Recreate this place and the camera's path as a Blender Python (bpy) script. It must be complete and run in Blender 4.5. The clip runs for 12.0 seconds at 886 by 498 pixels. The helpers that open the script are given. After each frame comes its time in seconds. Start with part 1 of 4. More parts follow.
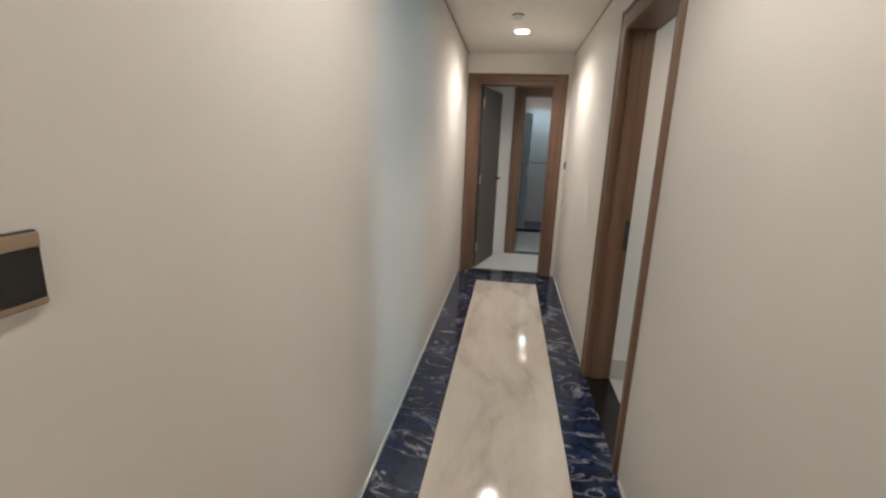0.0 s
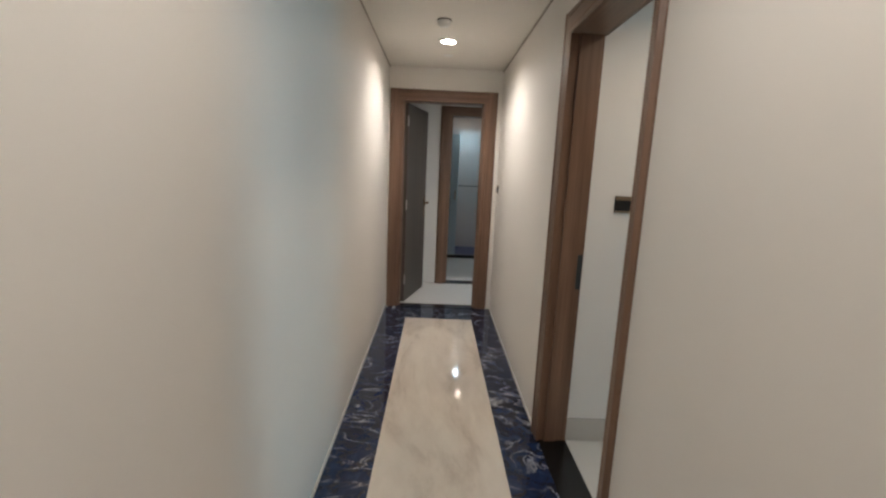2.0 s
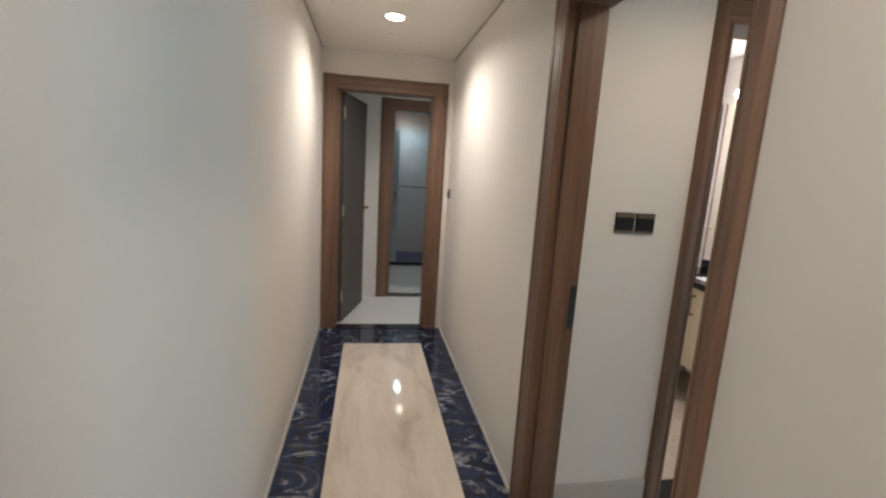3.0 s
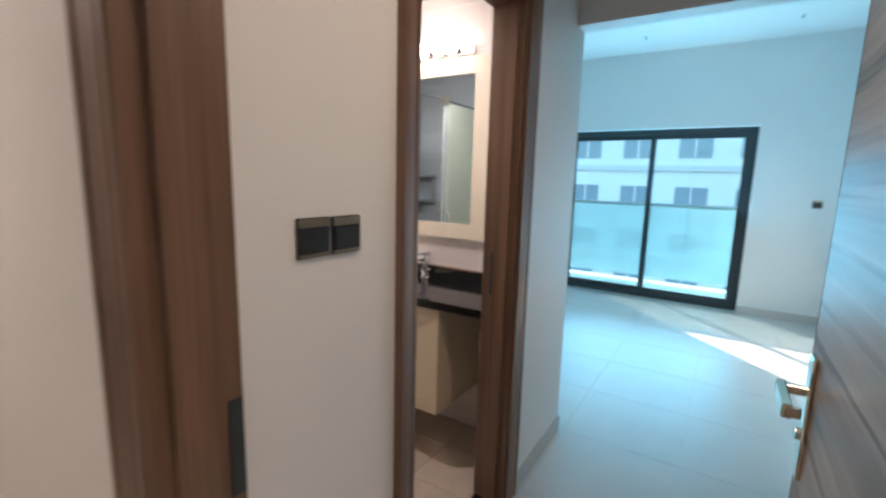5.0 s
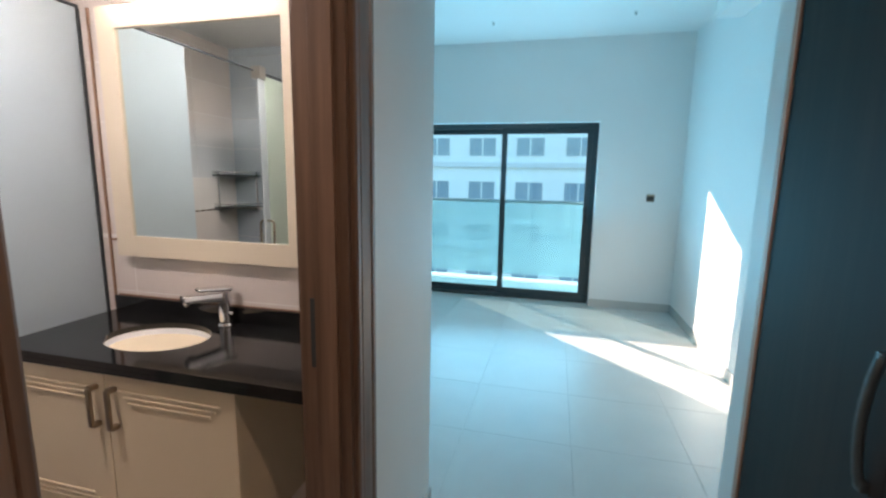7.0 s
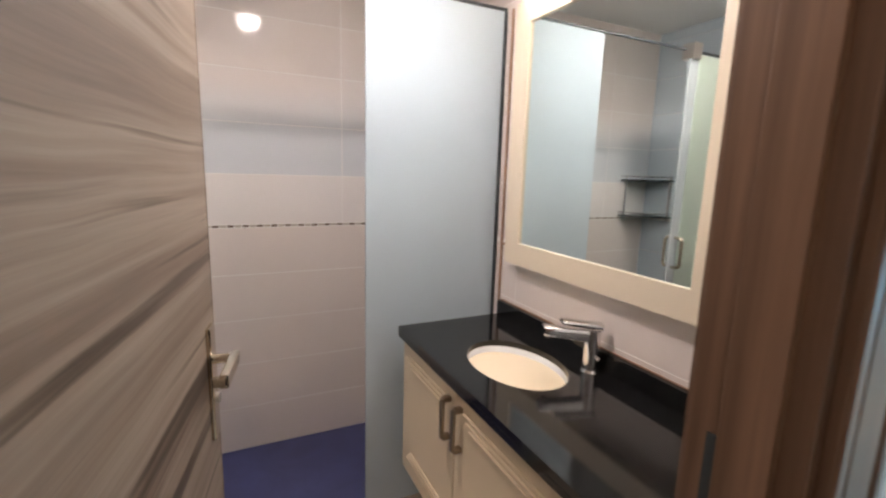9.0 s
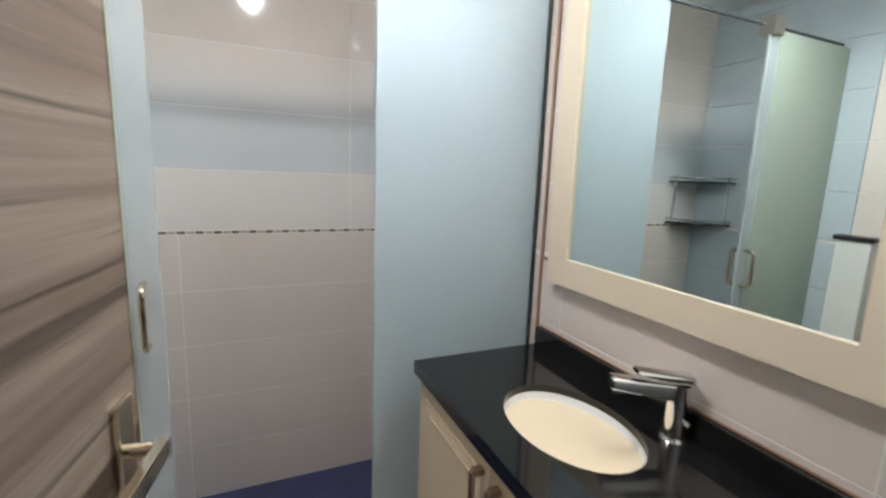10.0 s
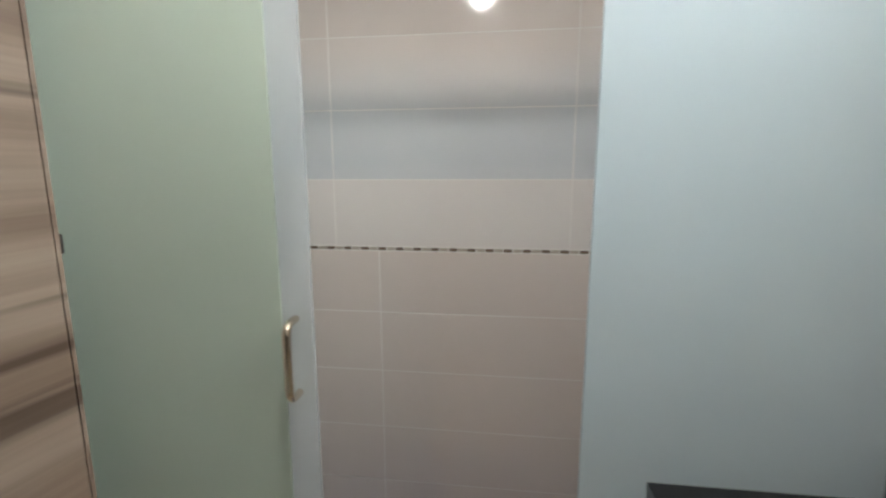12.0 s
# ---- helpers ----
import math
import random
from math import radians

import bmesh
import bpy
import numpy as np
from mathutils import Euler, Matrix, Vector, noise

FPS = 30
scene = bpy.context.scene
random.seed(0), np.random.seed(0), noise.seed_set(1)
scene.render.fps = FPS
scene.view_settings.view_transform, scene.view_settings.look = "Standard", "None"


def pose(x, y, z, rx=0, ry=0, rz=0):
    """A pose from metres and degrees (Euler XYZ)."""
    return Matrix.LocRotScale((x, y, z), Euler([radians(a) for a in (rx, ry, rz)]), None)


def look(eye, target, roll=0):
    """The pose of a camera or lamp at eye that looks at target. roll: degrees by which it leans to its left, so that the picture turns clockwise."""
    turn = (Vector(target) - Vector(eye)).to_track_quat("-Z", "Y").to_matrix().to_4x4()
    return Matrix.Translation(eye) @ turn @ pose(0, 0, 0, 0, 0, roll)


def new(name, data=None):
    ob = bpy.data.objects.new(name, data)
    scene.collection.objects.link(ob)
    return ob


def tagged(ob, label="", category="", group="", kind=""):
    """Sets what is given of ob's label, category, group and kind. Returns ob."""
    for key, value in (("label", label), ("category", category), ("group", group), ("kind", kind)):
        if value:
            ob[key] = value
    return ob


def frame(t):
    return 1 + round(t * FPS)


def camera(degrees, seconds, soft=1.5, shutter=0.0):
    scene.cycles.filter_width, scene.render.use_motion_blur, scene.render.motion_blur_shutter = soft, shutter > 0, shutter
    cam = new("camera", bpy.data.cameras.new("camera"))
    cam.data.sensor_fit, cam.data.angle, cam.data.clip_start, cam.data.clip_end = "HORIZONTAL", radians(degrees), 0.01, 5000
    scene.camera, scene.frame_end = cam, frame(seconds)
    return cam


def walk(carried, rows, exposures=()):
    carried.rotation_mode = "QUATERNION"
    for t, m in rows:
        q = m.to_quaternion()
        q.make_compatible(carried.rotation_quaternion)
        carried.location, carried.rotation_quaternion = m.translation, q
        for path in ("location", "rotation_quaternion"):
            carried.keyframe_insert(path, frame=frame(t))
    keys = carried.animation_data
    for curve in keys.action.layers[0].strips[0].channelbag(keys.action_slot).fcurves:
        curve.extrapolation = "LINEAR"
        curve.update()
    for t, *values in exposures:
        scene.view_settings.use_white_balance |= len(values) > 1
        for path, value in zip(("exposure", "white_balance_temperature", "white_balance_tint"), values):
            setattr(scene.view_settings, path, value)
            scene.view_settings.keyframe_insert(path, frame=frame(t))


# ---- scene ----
cam = camera(90.0, 12.0, soft=2.3, shutter=0.4)
PATH = [
    (0, (0.524, -0.135, 1.44), (0.25, 1.793, 0.98), 2.2),
    (0.5, (0.477, -0.158, 1.444), (0.305, 1.798, 1.064), 1.5),
    (1, (0.484, -0.081, 1.424), (0.418, 1.886, 1.068), 1.3),
    (1.5, (0.501, 0.134, 1.442), (0.531, 2.103, 1.091), 1.7),
    (2, (0.494, 0.404, 1.434), (0.535, 2.372, 1.083), 2.5),
    (2.5, (0.436, 0.699, 1.455), (0.597, 2.663, 1.113), 3.1),
    (2.7, (0.412, 0.814, 1.462), (0.636, 2.772, 1.118), 3.2),
    (4.3, (0.554, 1.660, 1.45), (1.735, 3.243, 1.136), 3.0),
    (4.5, (0.616, 1.756, 1.432), (1.968, 3.197, 1.122), 2.2),
    (5, (0.825, 1.92, 1.426), (2.491, 2.98, 1.11), 1.5),
    (5.5, (0.953, 2.012, 1.427), (2.768, 2.792, 1.116), 1.9),
    (6, (1.114, 2.103, 1.44), (3.006, 2.671, 1.131), 1.1),
    (6.5, (1.318, 2.149, 1.424), (3.224, 2.67, 1.115), 0.8),
    (6.7, (1.405, 2.134, 1.426), (3.333, 2.566, 1.116), 1.1),
    (8.3, (1.758, 2.336, 1.452), (3.186, 3.694, 1.111), 0.5),
    (8.5, (1.825, 2.35, 1.456), (3.083, 3.868, 1.122), 0.9),
    (9, (1.939, 2.417, 1.435), (2.797, 4.191, 1.096), 1.7),
    (9.5, (2.0, 2.561, 1.419), (2.793, 4.366, 1.082), 1.8),
    (10, (2.049, 2.741, 1.419), (2.847, 4.544, 1.085), 2.1),
    (10.5, (2.107, 2.904, 1.417), (2.797, 4.754, 1.093), 2.3),
    (11, (2.177, 3.011, 1.417), (2.601, 4.939, 1.093), 1.9),
    (11.5, (2.21, 3.09, 1.41), (2.319, 5.06, 1.084), 0.9),
    (12, (2.213, 3.157, 1.419), (1.967, 5.114, 1.088), -0.1),
]
rows = [(t, look(eye, target, roll)) for t, eye, target, roll in PATH]
EV = 2.2
EXPOSURES = [(0, EV + 0.34, 6500, 12), (1.0, EV + 0.26, 6500, 12), (1.6, EV + 0.20, 6500, 12), (2.2, EV + 0.26, 6500, 12), (2.7, EV + 0.36, 6550, 12), (3.6, EV + 0.25, 6700, 16), (4.6, EV + 0.38, 6550, 18), (5.1, EV + 0.22, 6900, 23), (6.7, EV + 0.05, 7000, 22),
             (8.5, EV + 0.1, 7500, 24), (9.2, EV + 0.28, 6850, 19), (10.3, EV + 0.08, 6250, 7), (12, EV - 0.03, 6550, 8)]
walk(cam, rows, EXPOSURES)

# ---- light ----
SUN_ELEV, SUN_AZ = radians(19), math.atan2(0.705, 0.71)   # the sun stands towards +x +y
world = bpy.data.worlds.new("world")
scene.world = world
world.use_nodes = True
wn = world.node_tree
sky = wn.nodes.new("ShaderNodeTexSky")
sky.sky_type = 'NISHITA'
sky.sun_disc = False
sky.sun_elevation = SUN_ELEV
sky.sun_rotation = radians(90) - SUN_AZ
wn.nodes["Background"].inputs[1].default_value = 0.15
wn.links.new(sky.outputs[0], wn.nodes["Background"].inputs[0])


def lamp(name, kind, at, energy, colour, size=0.1, target=None, angle=None):
    d = bpy.data.lights.new(name, kind)
    d.energy, d.color = energy, colour
    ob = new(name, d)
    ob.matrix_basis = look(at, target) if target else pose(*at)
    if kind == 'AREA':
        d.shape, d.size = 'DISK', size
    if kind in ('POINT', 'SPOT'):
        d.shadow_soft_size = size
    if kind == 'SPOT':
        d.spot_size, d.spot_blend = radians(angle or 120), 0.7
    return ob


WARM = (1.0, 0.94, 0.87)
AMBER = (1.0, 0.80, 0.61)
BATH = (1.0, 0.955, 0.93)
COOL = (0.92, 0.965, 1.0)
sun = lamp("sun", 'SUN', (20, 20, 20), 2.7, (1.0, 0.93, 0.82))
sun.data.angle = radians(0.53)
sun.matrix_basis = look((20, 18, 14), (20 - math.cos(SUN_AZ), 18 - math.sin(SUN_AZ), 14 - math.tan(SUN_ELEV)))
day = lamp("window_daylight", 'AREA', (6.66, 2.70, 1.03), 13.5, (0.16, 0.67, 1.0), 1.9, (4.7, 2.5, 2.75))
day.data.shape, day.data.size, day.data.size_y = 'RECTANGLE', 1.9, 1.9

# ---- materials ----


class Mat:
    """A small builder of node materials."""

    def __init__(self, name, colour=(0.8, 0.8, 0.8), rough=0.5, metal=0.0, spec=0.5):
        self.m = bpy.data.materials.new(name)
        self.m.use_nodes = True
        self.t = self.m.node_tree
        self.b = self.t.nodes["Principled BSDF"]
        self.set("Base Color", (*colour, 1))
        self.set("Roughness", rough)
        self.set("Metallic", metal)
        self.set("Specular IOR Level", spec)

    def set(self, key, value):
        self.b.inputs[key].default_value = value
        return self

    def node(self, kind, **inputs):
        n = self.t.nodes.new(kind)
        for k, v in inputs.items():
            n.inputs[k.replace("_", " ")].default_value = v
        return n

    def link(self, a, b):
        self.t.links.new(a, b)

    def coords(self, scale=(1, 1, 1), turn=(0, 0, 0), kind="Object"):
        c = self.t.nodes.new("ShaderNodeTexCoord")
        mp = self.t.nodes.new("ShaderNodeMapping")
        mp.inputs["Scale"].default_value = scale
        mp.inputs["Rotation"].default_value = [radians(a) for a in turn]
        self.link(c.outputs[kind], mp.inputs[0])
        return mp.outputs[0]

    def noise(self, vec, scale, detail=4, rough=0.55, distort=0.0):
        n = self.node("ShaderNodeTexNoise", Scale=scale, Detail=detail, Roughness=rough, Distortion=distort)
        self.link(vec, n.inputs["Vector"])
        return n.outputs["Fac"]

    def ramp(self, fac, stops):
        r = self.t.nodes.new("ShaderNodeValToRGB")
        while len(r.color_ramp.elements) < len(stops):
            r.color_ramp.elements.new(0.5)
        for e, (p, c) in zip(r.color_ramp.elements, stops):
            e.position = p
            e.color = (*c, 1) if len(c) == 3 else c
        self.link(fac, r.inputs[0])
        return r.outputs[0]

    def mix(self, fac, a, b, mode="MIX"):
        n = self.t.nodes.new("ShaderNodeMix")
        n.data_type, n.blend_type = "RGBA", mode
        for i, v in ((0, fac), (6, a), (7, b)):
            if isinstance(v, (int, float)):
                n.inputs[i].default_value = v
            elif isinstance(v, tuple):
                n.inputs[i].default_value = (*v, 1)
            else:
                self.link(v, n.inputs[i])
        return n.outputs[2]

    def colour(self, out):
        self.link(out, self.b.inputs["Base Color"])
        return self

    def rough(self, out, lo, hi):
        n = self.node("ShaderNodeMapRange", To_Min=lo, To_Max=hi)
        self.link(out, n.inputs[0])
        self.link(n.outputs[0], self.b.inputs["Roughness"])
        return self

    def bump(self, out, strength=0.1, dist=0.002):
        n = self.node("ShaderNodeBump", Strength=strength, Distance=dist)
        self.link(out, n.inputs["Height"])
        self.link(n.outputs[0], self.b.inputs["Normal"])
        return self


def paint(name, colour, rough=0.55, vary=0.04):
    a = Mat(name, colour, rough)
    v = a.coords()
    big = a.noise(v, 1.3, 3)
    fine = a.noise(v, 180, 2)
    dark = tuple(c * (1 - vary) for c in colour)
    a.colour(a.ramp(big, [(0.3, dark), (0.7, colour)]))
    a.rough(big, rough - 0.05, rough + 0.08)
    a.bump(fine, 0.11, 0.001)
    return a.m


def wood(name, light, mid, dark, axis, rough=0.4, grain=26.0, stretch=0.035, wave=0.0, lines=0.0):
    """Straight grain along one axis (0 x, 1 y, 2 z)."""
    a = Mat(name, mid, rough)
    s = [1, 1, 1]
    s[axis] = stretch
    v = a.coords(tuple(s))
    n1 = a.noise(v, grain, 5, 0.6, wave)
    n2 = a.noise(v, grain * 5, 3, 0.6)
    c = a.ramp(n1, [(0.30, dark), (0.5, mid), (0.68, light)])
    c = a.mix(0.25, c, a.ramp(n2, [(0.3, dark), (0.7, light)]))
    a.colour(c)
    a.rough(n1, rough - 0.08, rough + 0.1)
    a.bump(n2, 0.12, 0.0008)
    return a.m


M = {}
M["wall"] = paint("cream wall paint", (0.75, 0.72, 0.675), 0.55)
M["white"] = paint("white wall paint", (0.80, 0.80, 0.78), 0.5)
M["ceiling"] = paint("ceiling paint", (0.78, 0.75, 0.69), 0.6)
M["frame"] = wood("brown laminate", (0.240, 0.138, 0.090), (0.170, 0.097, 0.062), (0.092, 0.051, 0.033), 2, 0.38, 22)
M["frame_h"] = wood("brown laminate across", (0.240, 0.138, 0.090), (0.170, 0.097, 0.062), (0.092, 0.051, 0.033), 0, 0.38, 22)
M["frame_y"] = wood("brown laminate along", (0.240, 0.138, 0.090), (0.170, 0.097, 0.062), (0.092, 0.051, 0.033), 1, 0.38, 22)
M["leaf_grey"] = wood("grey brown laminate", (0.12, 0.10, 0.085), (0.085, 0.072, 0.062), (0.05, 0.043, 0.038), 2, 0.45, 18)
M["wardrobe"] = wood("dark walnut laminate", (0.032, 0.026, 0.025), (0.020, 0.017, 0.0165), (0.011, 0.009, 0.009), 2, 0.62, 16)
M["edge_wood"] = wood("reddish edging", (0.62, 0.36, 0.26), (0.55, 0.30, 0.21), (0.42, 0.22, 0.15), 2, 0.45)


def zebra():
    """Grey-beige laminate with long, nearly level streaks across the leaf."""
    a = Mat("zebra laminate", (0.4, 0.33, 0.27), 0.42)
    warp = a.noise(a.coords((1.0, 1, 1)), 2.2, 2)
    comb = a.t.nodes.new("ShaderNodeCombineXYZ")
    a.link(warp, comb.inputs[2])
    off = a.t.nodes.new("ShaderNodeVectorMath")
    off.operation = 'SCALE'
    off.inputs["Scale"].default_value = 0.022
    a.link(comb.outputs[0], off.inputs[0])
    add = a.t.nodes.new("ShaderNodeVectorMath")
    add.operation = 'ADD'
    a.link(a.coords((0.026, 1, 1), (0, -0.5, 0)), add.inputs[0])
    a.link(off.outputs[0], add.inputs[1])
    n1 = a.noise(add.outputs[0], 11, 5, 0.6)
    n2 = a.noise(add.outputs[0], 60, 5, 0.7)
    n3 = a.noise(add.outputs[0], 33, 3, 0.5)
    c1 = a.ramp(n1, [(0.30, (0.125, 0.088, 0.064)), (0.44, (0.18, 0.132, 0.100)), (0.55, (0.30, 0.243, 0.195)), (0.68, (0.17, 0.124, 0.094))])
    c2 = a.ramp(n2, [(0.36, (0.095, 0.066, 0.048)), (0.6, (0.28, 0.22, 0.172))])
    lines = a.ramp(n3, [(0.34, (0.40, 0.37, 0.35)), (0.42, (1, 1, 1))])
    a.colour(a.mix(1.0, a.mix(0.24, c1, c2), lines, "MULTIPLY"))
    a.rough(n1, 0.36, 0.5)
    a.bump(n2, 0.15, 0.0006)
    return a.m


M["zebra"] = zebra()
for nm, s in (("zebra", 0.3), ("wardrobe", 0.2), ("wall", 0.3)):
    M[nm].node_tree.nodes["Principled BSDF"].inputs["Specular IOR Level"].default_value = s


def cream_marble():
    a = Mat("cream marble", (0.6, 0.54, 0.46), 0.07)
    v = a.coords((1.3, 0.38, 1), (0, 0, 24))
    n1 = a.noise(v, 2.2, 7, 0.62, 0.7)
    n2 = a.noise(v, 9, 5, 0.6, 0.6)
    c = a.ramp(n1, [(0.38, (0.47, 0.40, 0.33)), (0.47, (0.63, 0.56, 0.48)), (0.6, (0.70, 0.64, 0.55)), (0.75, (0.61, 0.54, 0.46))])
    c = a.mix(0.22, c, a.ramp(n2, [(0.3, (0.5, 0.43, 0.35)), (0.6, (0.70, 0.64, 0.56))]))
    a.colour(c)
    a.rough(n2, 0.05, 0.10)
    return a.m


def blue_marble():
    a = Mat("navy marble", (0.02, 0.03, 0.06), 0.09)
    v = a.coords((1.0, 1.0, 1))
    cloud = a.noise(v, 14, 6, 0.65, 0.5)
    base = a.ramp(cloud, [(0.35, (0.005, 0.010, 0.026)), (0.55, (0.010, 0.022, 0.064)), (0.75, (0.028, 0.050, 0.110))])
    w = a.t.nodes.new("ShaderNodeTexNoise")
    w.inputs["Scale"].default_value, w.inputs["Detail"].default_value, w.inputs["Distortion"].default_value = 4.2, 5, 1.1
    a.link(a.coords((0.8, 1.5, 1), (0, 0, 24)), w.inputs["Vector"])
    vein = a.ramp(w.outputs["Fac"], [(0.478, (0, 0, 0)), (0.4975, (1, 1, 1)), (0.51, (0.25, 0.25, 0.25)), (0.53, (0, 0, 0))])
    gate = a.ramp(a.noise(v, 5, 3), [(0.40, (0.04, 0.04, 0.04)), (0.58, (0.95, 0.95, 0.95))])
    f = a.mix(1.0, vein, gate, "MULTIPLY")
    a.colour(a.mix(f, base, (0.42, 0.43, 0.46)))
    a.rough(cloud, 0.07, 0.13)
    return a.m


M["cream"] = cream_marble()
M["navy"] = blue_marble()


def granite(name, c0, c1, rough):
    a = Mat(name, c0, rough)
    v = a.coords()
    n = a.noise(v, 240, 3, 0.7)
    b = a.noise(v, 6, 4)
    c = a.ramp(n, [(0.55, c0), (0.72, c1)])
    a.colour(a.mix(0.3, c, a.ramp(b, [(0.3, c0), (0.8, tuple(x * 0.6 for x in c1))])))
    a.rough(b, rough, rough + 0.08)
    return a.m


M["granite"] = granite("black granite", (0.005, 0.005, 0.0055), (0.03, 0.027, 0.024), 0.045)
M["threshold"] = granite("black threshold stone", (0.006, 0.006, 0.007), (0.02, 0.02, 0.02), 0.16)


def tile(name, colour, rough=0.12, vary=0.06, scale=2.0):
    a = Mat(name, colour, rough)
    info = a.t.nodes.new("ShaderNodeObjectInfo")
    v = a.coords()
    n = a.noise(v, scale, 5, 0.6, 0.8)
    dark = tuple(c * (1 - vary) for c in colour)
    c = a.ramp(n, [(0.35, dark), (0.65, colour)])
    n2 = a.node("ShaderNodeMapRange", To_Min=1 - vary * 0.5, To_Max=1.0)
    a.link(info.outputs["Random"], n2.inputs[0])
    comb = a.t.nodes.new("ShaderNodeCombineColor")
    for i in range(3):
        a.link(n2.outputs[0], comb.inputs[i])
    a.colour(a.mix(1.0, c, comb.outputs[0], "MULTIPLY"))
    a.rough(n, rough, rough + 0.06)
    return a.m


M["floor_tile"] = tile("pale porcelain tile", (0.66, 0.65, 0.62), 0.32, 0.07, 1.6)
M["bath_floor"] = tile("beige bathroom floor tile", (0.52, 0.44, 0.36), 0.22, 0.08, 4)
M["wall_tile"] = tile("ivory glazed tile", (0.73, 0.66, 0.62), 0.06, 0.03, 3)


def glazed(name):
    """Pale blue tile whose fade to ivory over two courses paints warm light upwards."""
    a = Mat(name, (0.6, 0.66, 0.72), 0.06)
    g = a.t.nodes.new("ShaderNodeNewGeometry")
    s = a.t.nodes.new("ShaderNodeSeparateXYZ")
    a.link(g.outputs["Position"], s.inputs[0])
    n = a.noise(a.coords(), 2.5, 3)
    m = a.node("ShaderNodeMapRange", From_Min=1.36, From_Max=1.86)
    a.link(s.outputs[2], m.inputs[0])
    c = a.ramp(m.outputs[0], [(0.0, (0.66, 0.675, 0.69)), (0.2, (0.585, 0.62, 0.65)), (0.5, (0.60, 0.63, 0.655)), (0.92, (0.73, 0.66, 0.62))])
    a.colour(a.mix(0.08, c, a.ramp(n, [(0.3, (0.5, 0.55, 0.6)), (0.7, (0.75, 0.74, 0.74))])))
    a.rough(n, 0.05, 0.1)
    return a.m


M["blue_fade_tile"] = glazed("pale blue tile with painted light")
# Wall tile again, with the shower side wall's cool shade in its colour.
M["side_shade_tile"] = tile("wall tile in grey-blue shade", (0.50, 0.57, 0.62), 0.06, 0.04, 3)
M["pale_tile"] = tile("off-white glazed tile", (0.77, 0.735, 0.715), 0.06, 0.03, 3)
M["skirting"] = tile("pale skirting tile", (0.55, 0.54, 0.51), 0.16, 0.06, 3)
M["grout"] = paint("pale grout", (0.82, 0.80, 0.77), 0.8)
M["floor_grout"] = paint("grey grout", (0.635, 0.625, 0.595), 0.8)
M["blue_floor"] = tile("blue shower mosaic", (0.060, 0.070, 0.18), 0.3, 0.2, 6)
M["mosaic_dark"] = tile("brown mosaic", (0.24, 0.18, 0.14), 0.2, 0.3, 30)
M["mosaic_light"] = tile("sand mosaic", (0.58, 0.52, 0.45), 0.2, 0.2, 30)
M["cabinet"] = paint("cream lacquer", (0.70, 0.59, 0.43), 0.35, 0.03)
M["mirror_frame"] = paint("ivory lacquer", (0.70, 0.61, 0.48), 0.35, 0.03)
M["mirror"] = Mat("mirror glass", (0.80, 0.86, 0.84), 0.01, 1.0).m
M["chrome"] = Mat("chrome", (0.78, 0.78, 0.78), 0.09, 1.0).m
M["steel"] = Mat("brushed steel", (0.55, 0.53, 0.50), 0.32, 1.0).m
M["nickel"] = Mat("polished nickel", (0.70, 0.62, 0.50), 0.14, 1.0).m
M["porcelain"] = Mat("white porcelain", (0.82, 0.86, 0.91), 0.08).m
M["black_alu"] = paint("charcoal aluminium", (0.035, 0.045, 0.050), 0.4, 0.1)
M["plate_black"] = paint("black plastic", (0.018, 0.017, 0.016), 0.35, 0.1)
M["plate_bronze"] = Mat("bronze switch trim", (0.46, 0.36, 0.26), 0.30, 0.85).m
M["bronze"] = Mat("dark bronze", (0.34, 0.27, 0.20), 0.30, 1.0).m
M["plastic_white"] = paint("white plastic", (0.80, 0.80, 0.78), 0.4, 0.03)
M["dark_slot"] = paint("dark duct", (0.05, 0.045, 0.04), 0.8, 0.1)
M["gap_shade"] = paint("painted gap shade", (0.38, 0.34, 0.29), 0.7, 0.1)
M["trim_brown"] = paint("brown trim", (0.33, 0.19, 0.12), 0.5, 0.15)


def frosted(name, colour, rough, trans):
    """Acid-etched glass: part scattering skin, part rough transmission."""
    a = Mat(name, colour, rough)
    a.set("Transmission Weight", trans)
    a.set("IOR", 1.2)
    v = a.coords()
    n = a.noise(v, 3, 3)
    a.colour(a.ramp(n, [(0.3, tuple(c * 0.97 for c in colour)), (0.7, colour)]))
    a.bump(a.noise(v, 400, 2), 0.05, 0.0005)
    return a.m


def clear(name, tint, rough=0.0):
    """Thin pane: straight-through with a little mirror gloss."""
    a = Mat(name)
    t = a.t
    out = t.nodes["Material Output"]
    tr = t.nodes.new("ShaderNodeBsdfTransparent")
    tr.inputs[0].default_value = (*tint, 1)
    gl = t.nodes.new("ShaderNodeBsdfGlossy")
    gl.inputs["Roughness"].default_value = rough
    fr = t.nodes.new("ShaderNodeFresnel")
    fr.inputs[0].default_value = 1.45
    mx = t.nodes.new("ShaderNodeMixShader")
    t.links.new(fr.outputs[0], mx.inputs[0])
    t.links.new(tr.outputs[0], mx.inputs[1])
    t.links.new(gl.outputs[0], mx.inputs[2])
    t.links.new(mx.outputs[0], out.inputs[0])
    return a.m


# The first pane's colour holds the blue daylight that falls on it.
M["frost_daylit"] = frosted("frosted glass", (0.545, 0.645, 0.70), 0.5, 0.40)
M["frost_green"] = frosted("greenish frosted glass", (0.57, 0.665, 0.585), 0.5, 0.40)
M["pane"] = clear("window pane", (0.66, 0.90, 0.95))


